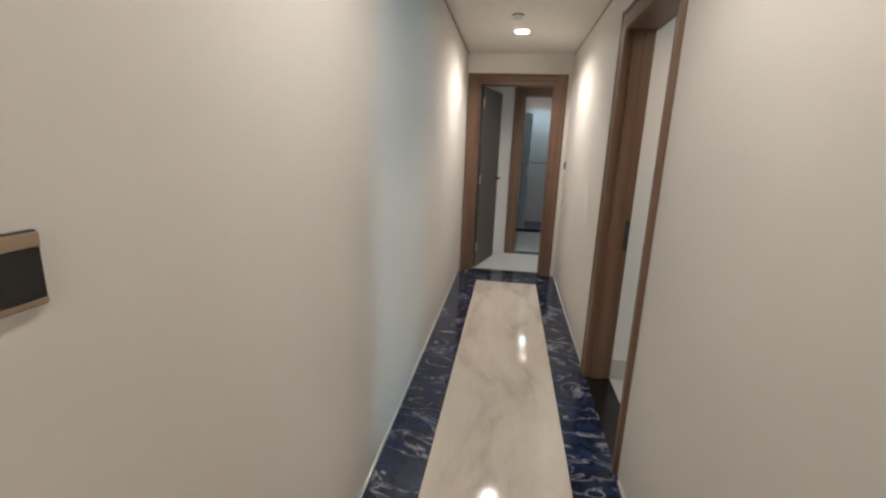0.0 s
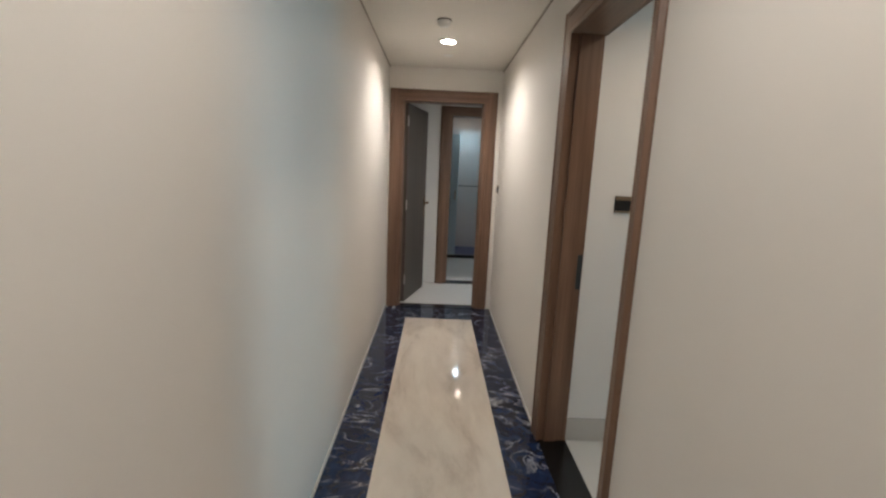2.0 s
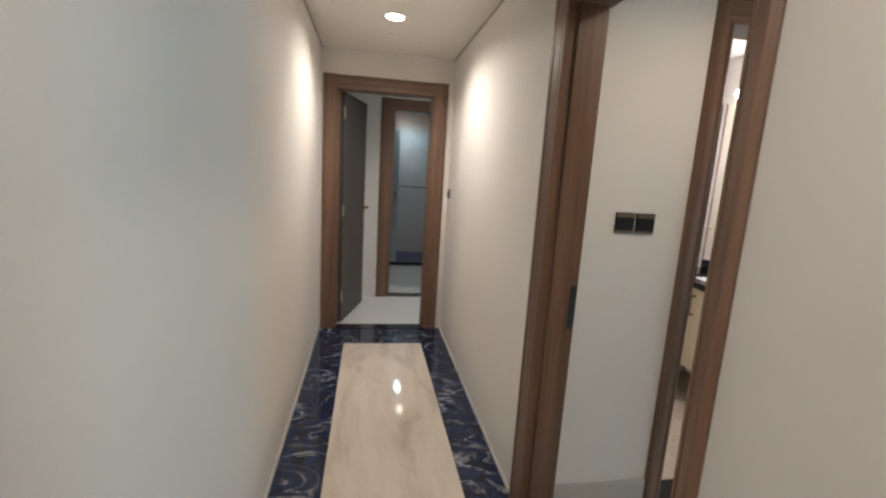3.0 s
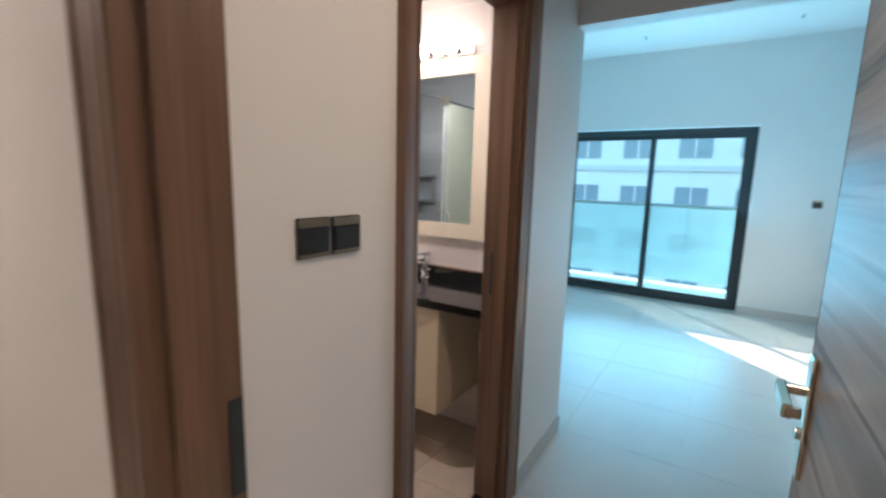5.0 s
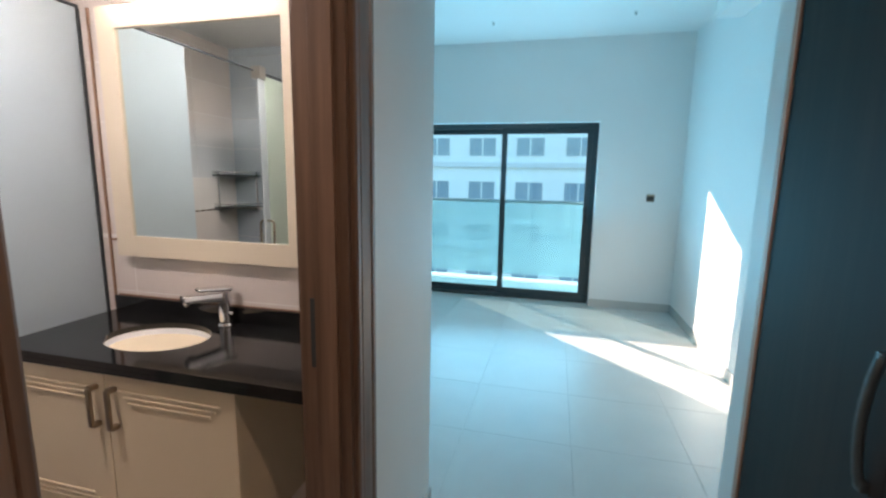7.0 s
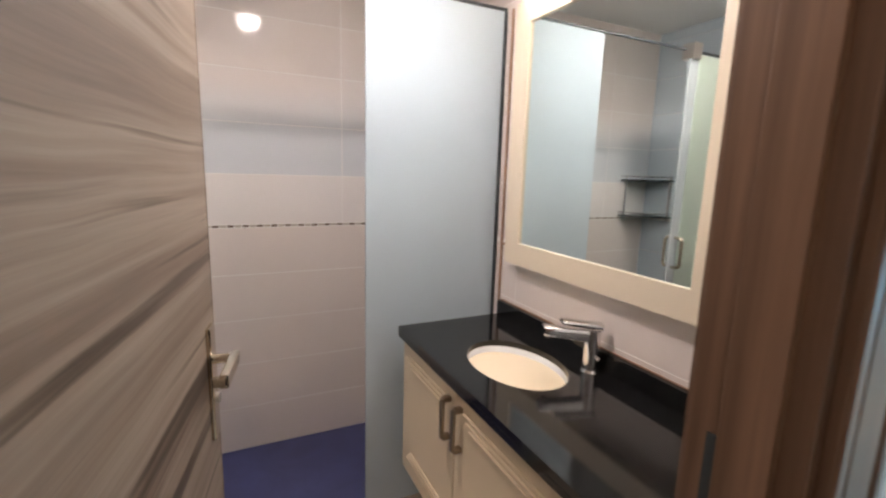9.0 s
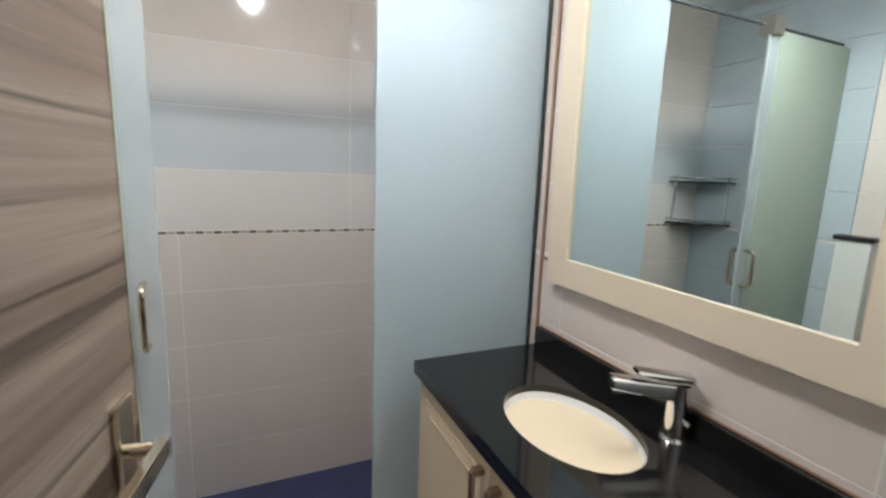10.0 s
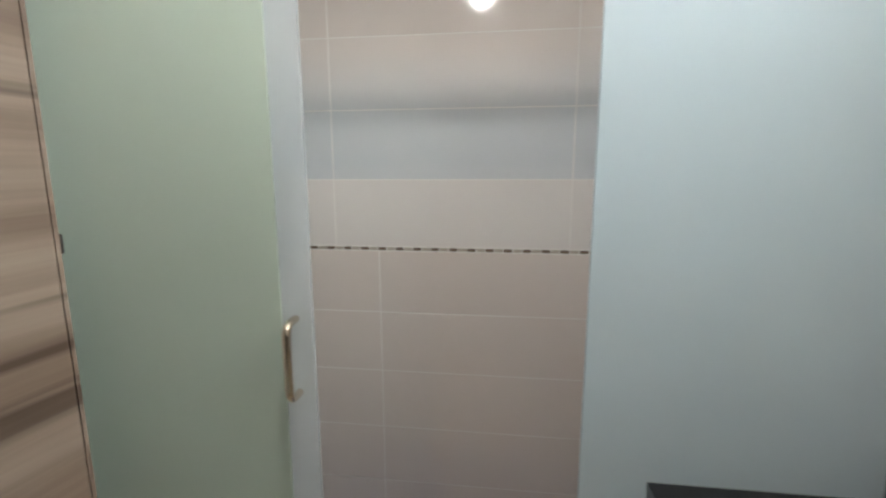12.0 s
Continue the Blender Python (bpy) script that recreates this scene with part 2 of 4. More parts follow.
def milky(name, tint, fac, front=0.5):
    """Thin obscured pane: partly see-through, partly scattering."""
    a = Mat(name)
    t = a.t
    tr = t.nodes.new("ShaderNodeBsdfTransparent")
    tr.inputs[0].default_value = (*tint, 1)
    tl = t.nodes.new("ShaderNodeBsdfTranslucent")
    tl.inputs[0].default_value = (*tint, 1)
    df = t.nodes.new("ShaderNodeBsdfDiffuse")
    df.inputs[0].default_value = (*tint, 1)
    m1 = t.nodes.new("ShaderNodeMixShader")
    m1.inputs[0].default_value = front
    t.links.new(tl.outputs[0], m1.inputs[1])
    t.links.new(df.outputs[0], m1.inputs[2])
    m2 = t.nodes.new("ShaderNodeMixShader")
    n = a.noise(a.coords((1, 1.2, 0.5)), 2.5, 4)
    r = a.node("ShaderNodeMapRange", To_Min=fac - 0.15, To_Max=fac + 0.15)
    a.link(n, r.inputs[0])
    a.link(r.outputs[0], m2.inputs[0])
    t.links.new(tr.outputs[0], m2.inputs[1])
    t.links.new(m1.outputs[0], m2.inputs[2])
    t.links.new(m2.outputs[0], t.nodes["Material Output"].inputs[0])
    return a.m


M["balcony_glass"] = milky("balcony glass", (0.70, 0.85, 0.87), 0.40, 0.9)
M["hazy_edge"] = milky("hazy clear glass", (0.86, 0.91, 0.93), 0.42)
M["shelf_glass"] = clear("shelf glass", (0.35, 0.5, 0.48))


def glow(name, colour, power):
    a = Mat(name, colour, 0.5)
    a.set("Emission Color", (*colour, 1))
    a.set("Emission Strength", power)
    return a.m


M["bulb_warm"] = glow("lit diffuser", (1.0, 0.88, 0.72), 6)
M["bulb_white"] = glow("lit bulb", (1.0, 0.96, 0.90), 7)
M["facade"] = paint("white facade render", (0.82, 0.82, 0.80), 0.8, 0.06)
M["facade_band"] = paint("grey facade band", (0.66, 0.67, 0.67), 0.8, 0.06)
M["facade_glass"] = Mat("facade window glass", (0.22, 0.30, 0.36), 0.1).m
M["ground"] = paint("dusty paving", (0.32, 0.30, 0.27), 0.9, 0.2)

# ---- mesh helpers ----


def box(bm, a, b, bevel=0.0):
    lo = [min(p, q) for p, q in zip(a, b)]
    hi = [max(p, q) for p, q in zip(a, b)]
    r = bmesh.ops.create_cube(bm, size=1.0)
    vs = r["verts"]
    bmesh.ops.scale(bm, vec=[h - l for l, h in zip(lo, hi)], verts=vs)
    bmesh.ops.translate(bm, vec=[(h + l) / 2 for l, h in zip(lo, hi)], verts=vs)
    if bevel:
        es = list({e for v in vs for e in v.link_edges})
        bmesh.ops.bevel(bm, geom=es, offset=bevel, segments=2, affect='EDGES', profile=0.6)
    return bm


def boxes(*list_of, bevel=0.0):
    bm = bmesh.new()
    for a, b in list_of:
        box(bm, a, b, bevel)
    return bm


def cyl(bm, a, b, r, r2=None, n=24):
    a, b = Vector(a), Vector(b)
    d = b - a
    m = Matrix.Translation((a + b) / 2) @ d.to_track_quat('Z', 'Y').to_matrix().to_4x4()
    bmesh.ops.create_cone(bm, cap_ends=True, segments=n, radius1=r, radius2=r if r2 is None else r2, depth=d.length, matrix=m)
    return bm


def tube(points, r, n=12):
    """A round bar along a polyline."""
    bm = bmesh.new()
    pts = [Vector(p) for p in points]
    rings = []
    up = None
    for i, p in enumerate(pts):
        d = (pts[min(i + 1, len(pts) - 1)] - pts[max(i - 1, 0)]).normalized()
        if up is None:
            up = d.orthogonal().normalized()
        else:
            up = (up - d * up.dot(d)).normalized()
        side = d.cross(up)
        rings.append([bm.verts.new(p + r * (math.cos(k / n * math.tau) * up + math.sin(k / n * math.tau) * side)) for k in range(n)])
    for ra, rb in zip(rings, rings[1:]):
        for k in range(n):
            bm.faces.new((ra[k], ra[(k + 1) % n], rb[(k + 1) % n], rb[k]))
    bm.faces.new(rings[0][::-1])
    bm.faces.new(rings[-1])
    return bm


def mesh(name, bm, material, smooth=False):
    me = bpy.data.meshes.new(name)
    bmesh.ops.recalc_face_normals(bm, faces=bm.faces[:])
    bm.to_mesh(me)
    bm.free()
    me.materials.append(M[material])
    if smooth:
        me.polygons.foreach_set("use_smooth", [True] * len(me.polygons))
        me.set_sharp_from_angle(angle=radians(40))
    return me


def structure(name, bm, material, label, category=""):
    return tagged(new(name, mesh(name, bm, material)), label, category or name.split("_")[0], kind="structure")


def thing(name, at, label, category, group="", kind="", turn=0):
    e = new(name)
    e.empty_display_size = 0.1
    e.matrix_basis = pose(*at, 0, 0, turn)
    return tagged(e, label, category, group, kind)


def part(name, bm, material, parent, label="", smooth=False, local=False):
    """One mesh under a thing or a part; its bmesh is in world places unless local."""
    ob = new(name, mesh(name, bm, material, smooth))
    ob.parent = parent
    if not local and parent.type == 'EMPTY':
        ob.matrix_parent_inverse = parent.matrix_basis.inverted()
    return tagged(ob, label)


def one(name, bm, material, label, category, smooth=False, group=""):
    return tagged(new(name, mesh(name, bm, material, smooth)), label, category, group)


# ---- plan (metres) ----
W, END = 1.105, 4.92               # corridor width, end wall
CEIL = 2.40
T = 0.15                          # inner wall thickness
PX0, PY0, PY1 = W + T, 1.45, 2.618    # passage behind the first door
BY0, BX1, BY1 = 2.755, 2.955, 4.64   # bathroom
BX0 = 1.27
BEDX0, BEDX1, BEDY0, BEDY1, BEDC = 3.20, 6.72, 0.85, 5.2, 2.935
HEAD, OUTER = 2.085, 2.195          # door head and top of its architrave

# door openings: wall-hole, in plan
D1 = (1.747, 2.617)                # corridor door, y range of the hole
DB = (1.762, 2.490)                # bathroom door, x range of the hole
DE = (0.112, 0.963)                # end door, x range of the hole
D2 = (0.625, 1.43)                 # further bathroom door, x range

# ---- structure ----
structure("floor", boxes(((-0.15, -2.2, -0.12), (BX1 + T, 10.0, -0.012)), ((BX1 + T, 0.6, -0.12), (BEDX1 + 0.2, 5.4, -0.012))), "floor_grout", "concrete screed under the floor finishes", "floor")
HOLE_Z = HEAD + 0.045
structure("wall_west", boxes(((-0.15, -2.2, 0), (0, 5.07, 3.0))), "wall", "smooth cream painted corridor wall")
structure("wall_east", boxes(((W, -2.2, 0), (W + T, D1[0], 3.0)), ((W, D1[1], 0), (W + T, END, 3.0)), ((W, D1[0], HOLE_Z), (W + T, D1[1], 3.0))), "wall", "smooth cream painted corridor wall with a doorway")
structure("wall_south", boxes(((0, -2.2, 0), (W, -2.05, 3.0))), "wall", "plain cream painted wall closing the corridor")
structure("wall_end", boxes(((0, END, 0), (DE[0], END + T, 3.0)), ((DE[1], END, 0), (W + T, END + T, 3.0)), ((DE[0], END, HOLE_Z), (DE[1], END + T, 3.0))), "wall", "cream painted end wall with a doorway")
structure("ceiling", boxes(((0, -2.05, CEIL), (W, END, CEIL + 0.1))), "ceiling", "cream painted corridor ceiling")

# passage and bathroom front wall
structure("wall_passage", boxes(((PX0, PY1, 0), (DB[0], BY0, 3.0)), ((DB[1], PY1, 0), (BEDX0, BY0, 3.0)), ((DB[0], PY1, HOLE_Z), (DB[1], BY0, 3.0))), "white", "white painted wall with the bathroom doorway", "wall")
structure("wall_passage_back", boxes(((PX0, 0.65, 0), (BEDX0 - 0.0005, 0.80, 3.0))), "white", "white painted wall behind the wardrobe", "wall")
structure("ceiling_passage", boxes(((PX0, 0.80, CEIL), (BEDX0 - 0.12, PY1, CEIL + 0.1))), "white", "white painted ceiling of the passage", "ceiling")
structure("lintel", boxes(((BEDX0 - 0.12, 0.80, 2.165), (BEDX0 + 0.0, PY1, BEDC))), "white", "white painted beam at the bedroom entrance", "lintel")

# bathroom shell
structure("wall_bath_west", boxes(((PX0, BY0, 0), (BX0 - 0.0092, BY1 + T, 3.0))), "grout", "bathroom side wall", "wall")
structure("wall_bath_north", boxes(((BX0 - 0.009, BY1 + 0.0012, 0), (BX1, BY1 + T, 3.0))), "grout", "grouted bathroom back wall", "wall")
structure("wall_bath_east", boxes(((BX1 + 0.0012, BY0, 0), (BEDX0, BY1 + T, 3.0))), "grout", "grouted bathroom side wall", "wall")
structure("ceiling_bath", boxes(((BX0 - 0.009, BY0, 2.38), (BX1, BY1 + 0.001, 2.48))), "white", "white bathroom ceiling", "ceiling")

# bedroom shell
WIN_Y, WIN_Z = (1.715, 3.79), 2.068
structure("wall_bedroom_south", boxes(((BEDX0, BEDY0 - 0.15, 0), (BEDX1 + 0.24, BEDY0, 3.0))), "white", "white painted bedroom wall", "wall")
structure("wall_bedroom_north", boxes(((BX1 + T, BEDY1, 0), (BEDX1 + 0.24, BEDY1 + 0.15, 3.0))), "white", "white painted bedroom wall", "wall")
structure("wall_window", boxes(((BEDX1, BEDY0, 0), (BEDX1 + 0.24, WIN_Y[0], 3.0)), ((BEDX1, WIN_Y[1], 0), (BEDX1 + 0.24, BEDY1, 3.0)), ((BEDX1, WIN_Y[0], WIN_Z), (BEDX1 + 0.24, WIN_Y[1], 3.0))), "white", "white painted wall around the balcony door", "wall")
structure("wall_bedroom_west", boxes(((BX1, BY1 + T, 0), (BEDX0, BEDY1, 3.0))), "white", "white painted bedroom wall", "wall")
structure("ceiling_bedroom", boxes(((BEDX0, BEDY0, BEDC), (BEDX1, BEDY1, BEDC + 0.1))), "white", "white painted bedroom ceiling", "ceiling")
structure("bulkhead", boxes(((BEDX0, BEDY0, 2.66), (5.5, 1.04, BEDC - 0.003)), bevel=0.004), "white", "boxed-in white duct along the bedroom ceiling", "bulkhead")
structure("niche_end", boxes(((3.201, 0.851, 0), (3.33, 1.45, BEDC - 0.003)), bevel=0.004), "white", "white painted end wall of the wardrobe niche", "wall")

# unseen slab added over all, so that no sky leaks in
structure("roof_slab", boxes(((-1.4, -2.4, 3.0), (BEDX1 + 0.2, 10.2, 3.2))), "ceiling", "unseen slab added above the flat to block the sky", "slab")

# corridor floor: cream field with a navy border
IN0, IN1, INY = 0.241, 0.886, 4.553
field = thing("corridor_paving", (W / 2, 1.3, 0), "polished cream marble with a navy marble border", "floor", kind="structure")
part("slab", boxes(((IN0, -2.05, -0.012), (IN1, INY, 0)), bevel=0.0005), "cream", field)
part("border", boxes(((0, -2.05, -0.012), (IN0 - 0.001, END, 0))), "navy", field, "navy marble strip with white veins")
part("border", boxes(((IN1 + 0.001, -2.05, -0.012), (W, END, 0))), "navy", field, "navy marble strip with white veins")
part("border", boxes(((IN0, INY + 0.001, -0.012), (IN1, END, 0))), "navy", field, "navy marble strip with white veins")
structure("threshold_bedroom", boxes(((W, D1[0], -0.012), (PX0, D1[1], 0.004))), "threshold", "polished black stone threshold", "threshold")
structure("threshold_bath", boxes(((DB[0], PY1, -0.012), (DB[1], BY0, 0.004))), "threshold", "polished black stone threshold", "threshold")
structure("threshold_end", boxes(((DE[0], END - 0.02, -0.012), (DE[1], END + 0.10, 0.004))), "threshold", "polished black stone threshold", "threshold")


SECTION = ((0, 0.0), (0, 0.011), (0.006, 0.015), (0.020, 0.015), (0.023, 0.011), (0.027, 0.0145), (0.070, 0.017), (0.073, 0.013), (0.077, 0.020), (0.090, 0.020), (1.0, 0.005), (1.0, 0.0))


def moulding(width, length, at, run, out, side):
    """Architrave with a beaded section: at is its inner foot, run the way it is long, out off the wall, side to its outer edge."""
    bm = bmesh.new()
    at, run, out, side = Vector(at), Vector(run), Vector(out), Vector(side)
    f = (width - 0.010) / 0.090
    prof = [(width if u == 1.0 else u * f, h) for u, h in SECTION]
    ends = [[bm.verts.new(at + run * l + side * u + out * h) for u, h in prof] for l in (0, length)]
    n = len(prof)
    for k in range(n):
        j = (k + 1) % n
        bm.faces.new((ends[0][k], ends[0][j], ends[1][j], ends[1][k]))
    bm.faces.new(ends[0])
    bm.faces.new(ends[1])
    return bm


def frame_y(name, x_face, x_back, y0, y1, label):
    """Door frame in a wall that runs along y; the hole is y0..y1."""
    f = thing(name, (x_face, (y0 + y1) / 2, 0), label, "door frame", kind="structure")
    for x, o in ((x_face, -1), (x_back, 1)):
        for s, yy in ((-1, y0), (1, y1)):
            if o > 0 and s > 0:
                continue                      # the passage wall butts here
            a, lap = (0.050, 0.010) if s < 0 else (0.092, 0.020)
            part("architrave", moulding(a + lap, OUTER, (x, yy - s * lap, 0), (0, 0, 1), (o, 0, 0), (0, s, 0)), "frame", f)
        top = y1 + 0.020 if o < 0 else y1
        part("architrave", moulding(OUTER - HEAD, top - y0 + 0.02, (x + o * 0.001, y0 - 0.02, HEAD), (0, 1, 0), (o, 0, 0), (0, 0, 1)), "frame_y", f)
    for s, yy in ((1, y0), (-1, y1)):
        deep = 0.012 if s > 0 else 0.016
        bm = boxes(((x_face + 0.001, yy, 0), (x_back - 0.001, yy + s * deep, HEAD + 0.04)), bevel=0.003)
        box(bm, (x_face + 0.03, yy + s * deep, 0), (x_face + 0.09, yy + s * (deep + 0.012), HEAD), 0.002)
        part("lining", bm, "frame", f)
    part("lining", boxes(((x_face + 0.001, y0 + 0.013, HEAD), (x_back - 0.001, y1 - 0.017, HEAD + 0.044)), bevel=0.003), "frame_y", f)
    return f


def frame_x(name, y_face, y_back, x0, x1, label, wide=(0.085, 0.085), hung=False):
    """Door frame in a wall that runs along x; the hole is x0..x1."""
    f = thing(name, ((x0 + x1) / 2, y_face, 0), label, "door frame", kind="structure")
    for y, o in ((y_face, -1), (y_back, 1)):
        for s, xx in ((-1, x0), (1, x1)):
            lap = -0.03 if hung and s < 0 and o > 0 else 0.016
            part("architrave", moulding(wide[0 if s < 0 else 1] + lap, OUTER, (xx - s * lap, y, 0), (0, 0, 1), (0, o, 0), (s, 0, 0)), "frame", f)
        part("architrave", moulding(OUTER - HEAD, x1 - x0 + 0.032, (x0 - 0.016, y + o * 0.001, HEAD), (1, 0, 0), (0, o, 0), (0, 0, 1)), "frame_h", f)
    for s, xx in ((1, x0), (-1, x1)):
        deep = 0.010 if hung and s > 0 else 0.03
        bm = boxes(((xx, y_face + 0.001, 0), (xx + s * deep, y_back - 0.001, HEAD + 0.04)), bevel=0.003)
        box(bm, (xx + s * deep, y_face + 0.03, 0), (xx + s * (deep + (0.006 if hung and s > 0 else 0.012)), y_face + 0.09, HEAD), 0.002)
        part("lining", bm, "frame", f)
    part("lining", boxes(((x0 + (0.011 if hung else 0.031), y_face + 0.001, HEAD), (x1 - 0.031, y_back - 0.001, HEAD + 0.044)), bevel=0.003), "frame_h", f)
    return f


frame_y("door_frame_bedroom", W, PX0, D1[0], D1[1], "dark brown wood-grain frame of the bedroom doorway")
frame_x("door_frame_bath", PY1, BY0, DB[0], DB[1], "dark brown wood-grain frame of the bathroom doorway", (0.065, 0.09), True)
frame_x("door_frame_end", END, END + T, DE[0], DE[1], "dark brown wood-grain frame at the corridor end", (0.1, 0.1))


def lever(parent, x, z, side, y):
    """Long plate and lever on one face of a leaf, in the leaf's own places; side is the way out of the face, +1 or -1."""
    h = part("door_handle", boxes(((x - 0.022, y, z - 0.17), (x + 0.022, y + side * 0.009, z + 0.07)), bevel=0.003), "nickel", parent, "polished nickel lever handle on a long plate", local=True)
    bm = cyl(bmesh.new(), (x, y, z), (x, y + side * 0.045, z), 0.010)
    box(bm, (x - 0.009, y + side * 0.038, z - 0.011), (x + 0.0, y + side * 0.056, z + 0.011))
    box(bm, (x - 0.115, y + side * 0.040, z - 0.013), (x + 0.008, y + side * 0.056, z + 0.013), 0.003)
    box(bm, (x - 0.118, y + side * 0.028, z - 0.009), (x - 0.104, y + side * 0.054, z + 0.009), 0.003)
    part("lever", bm, "nickel", h, local=True)
    bm = cyl(bmesh.new(), (x, y, z - 0.085), (x, y + side * 0.016, z - 0.085), 0.012)
    part("key_cylinder", bm, "steel", h, local=True)


def door_leaf(name, hinge, turn, width, skin, label, edge="zebra", height=HEAD - 0.012):
    """Leaf along its own +x from the hinge, 40 mm thick, centred on y."""
    d = thing(name, (*hinge, 0.008), label, "door", kind="structure", turn=turn)
    part("leaf", boxes(((0.002, -0.019, 0), (width - 0.002, 0.019, height)), bevel=0.0015), skin, d, local=True)
    part("edging", boxes(((width - 0.002, -0.0195, 0), (width + 0.001, 0.0195, height))), edge, d, local=True)
    for s in (1, -1):
        lever(d, width - 0.055, 1.04, s, s * 0.019)
    part("latch_plate", boxes(((width + 0.001, -0.011, 0.90), (width + 0.0025, 0.011, 1.12))), "steel", d, local=True)
    for z in (0.2, 1.0, 1.85):
        part("hinge", cyl(bmesh.new(), (0, -0.022, z), (0, -0.022, z + 0.1), 0.007), "steel", d, local=True)
    return d


door_leaf("door_bedroom", (1.278, 1.731), 0.0, 0.630, "zebra", "open bedroom door with grey-beige zebra grain")
bath_leaf = door_leaf("door_bath", (1.7575, BY0 + 0.0065), 80.0, 0.690, "zebra", "open bathroom door with grey-beige zebra grain")
part("bolt_cap", boxes(((0.691, -0.008, 1.352), (0.701, 0.008, 1.368)), bevel=0.002), "plate_black", bath_leaf, "small black bolt cap", local=True)
door_leaf("door_end", (DE[0] + 0.055, END + T - 0.02), 75, 0.70, "leaf_grey", "half-open dark grey-brown door at the corridor end", "leaf_grey")

# ---- corridor things ----


def downlight(at, name, mat, label, r=0.055):
    x, y, z = at
    d = thing(name, at, label, "ceiling light")
    bm = bmesh.new()
    cyl(bm, (x, y, z - 0.010), (x, y, z - 0.001), r + 0.012, r + 0.016, 32)
    part("trim_ring", bm, "plastic_white", d)
    part("diffuser", cyl(bmesh.new(), (x, y, z - 0.014), (x, y, z - 0.0105), r - 0.004, r, 32), mat, d, "glowing diffuser")
    return d


downlight((0.541, 3.98, CEIL), "ceiling_light", "bulb_warm", "lit round white corridor downlight (two of the three are unseen additions)")
lamp("corridor_lamp", 'SPOT', (0.541, 3.98, CEIL - 0.02), 15.5, WARM, 0.06, (0.541, 3.98, 0), 160)
# Two unseen downlights, added to brighten the near corridor walls.
for yl, e in ((-1.4, 9.5), (0.95, 7.2)):
    downlight((0.555, yl, CEIL), "ceiling_light", "bulb_warm", "lit round white corridor downlight (two of the three are unseen additions)")
    lamp("corridor_lamp", 'SPOT', (0.555, yl, CEIL - 0.02), e, WARM, 0.06, (0.555, yl, 0), 165)
# Added downlight out of view; it only warms the passage walls.
downlight((1.75, 1.86, CEIL), "ceiling_light", "bulb_warm", "unseen white downlight added to warm the passage walls")
lamp("passage_fill", 'SPOT', (1.75, 1.86, CEIL - 0.02), 6.4, AMBER, 0.05, (1.75, 1.86, 0), 165)
# Solid beads whose dark paint gives the shade of a gap under the ceiling.
for i, xa in enumerate((0.0, W - 0.009)):
    structure("trim_%d" % (i + 1), boxes(((xa, -2.05, CEIL - 0.010), (xa + 0.009, END, CEIL - 0.0005))), "gap_shade", "narrow bead painted grey-brown for the shaded gap under the ceiling", "trim")

sx, sy = 0.503, 3.52
sp = thing("smoke_detector", (sx, sy, CEIL), "small white drum detector under the corridor ceiling", "detector")
part("base", cyl(bmesh.new(), (sx, sy, CEIL - 0.007), (sx, sy, CEIL - 0.0005), 0.045, 0.047, 28), "dark_slot", sp, "dark mounting ring")
part("body", cyl(cyl(bmesh.new(), (sx, sy, CEIL - 0.034), (sx, sy, CEIL - 0.007), 0.040, 0.043, 28), (sx, sy, CEIL - 0.044), (sx, sy, CEIL - 0.034), 0.026, 0.038, 28), "plastic_white", sp, smooth=True)
cv = thing("sprinkler", (0.552, 4.42, CEIL), "flush white sprinkler cover plate in the ceiling", "sprinkler")
part("plate", cyl(bmesh.new(), (0.552, 4.42, CEIL - 0.005), (0.552, 4.42, CEIL - 0.0005), 0.040, 0.043, 28), "plastic_white", cv)

vent = thing("ceiling_vent", (0.549, 2.915, CEIL), "square white four-way air diffuser in the ceiling", "vent")
for i, s in enumerate((0.14, 0.107, 0.074, 0.041)):
    z0, z1 = CEIL - 0.004 - 0.006 * i, CEIL - 0.018 - 0.004 * i
    bm = bmesh.new()
    w = 0.013
    for a, b in (((-s, -s), (s, -s + w)), ((-s, s - w), (s, s)), ((-s, -s + w), (-s + w, s - w)), ((s - w, -s + w), (s, s - w))):
        box(bm, (0.549 + a[0], 2.915 + a[1], z1), (0.549 + b[0], 2.915 + b[1], z0), 0.001)
    part("slat", bm, "plastic_white", vent)
# Flat dark sheet for the shade behind the slats.
part("duct", boxes(((0.549 - 0.14, 2.915 - 0.14, CEIL - 0.004), (0.549 + 0.14, 2.915 + 0.14, CEIL - 0.0005))), "dark_slot", vent, "dark sheet in place of the shaded duct")


def switch_plate(at, turn, label, group="", size=0.081):
    """A square rocker switch; its own -y is the way out of the wall."""
    s = thing("light_switch", at, label, "light switch", group, turn=turn)
    h = size / 2
    part("plate", boxes(((-h, -0.008, -h), (h, 0, h)), bevel=0.002), "plate_black", s, local=True)
    part("trim", boxes(((-h + 0.001, -0.0115, h - 0.019), (h - 0.001, -0.0078, h - 0.002)), bevel=0.0015), "plate_bronze", s, "bronze strip", local=True)
    part("trim", boxes(((-h + 0.001, -0.0105, -h + 0.002), (h - 0.001, -0.0078, -h + 0.009)), bevel=0.001), "plate_bronze", s, "bronze strip", local=True)
    part("rocker", boxes(((-h + 0.003, -0.012, -h + 0.010), (h - 0.003, -0.0075, h - 0.020)), bevel=0.0015), "plate_black", s, "black rocker", local=True)
    return s


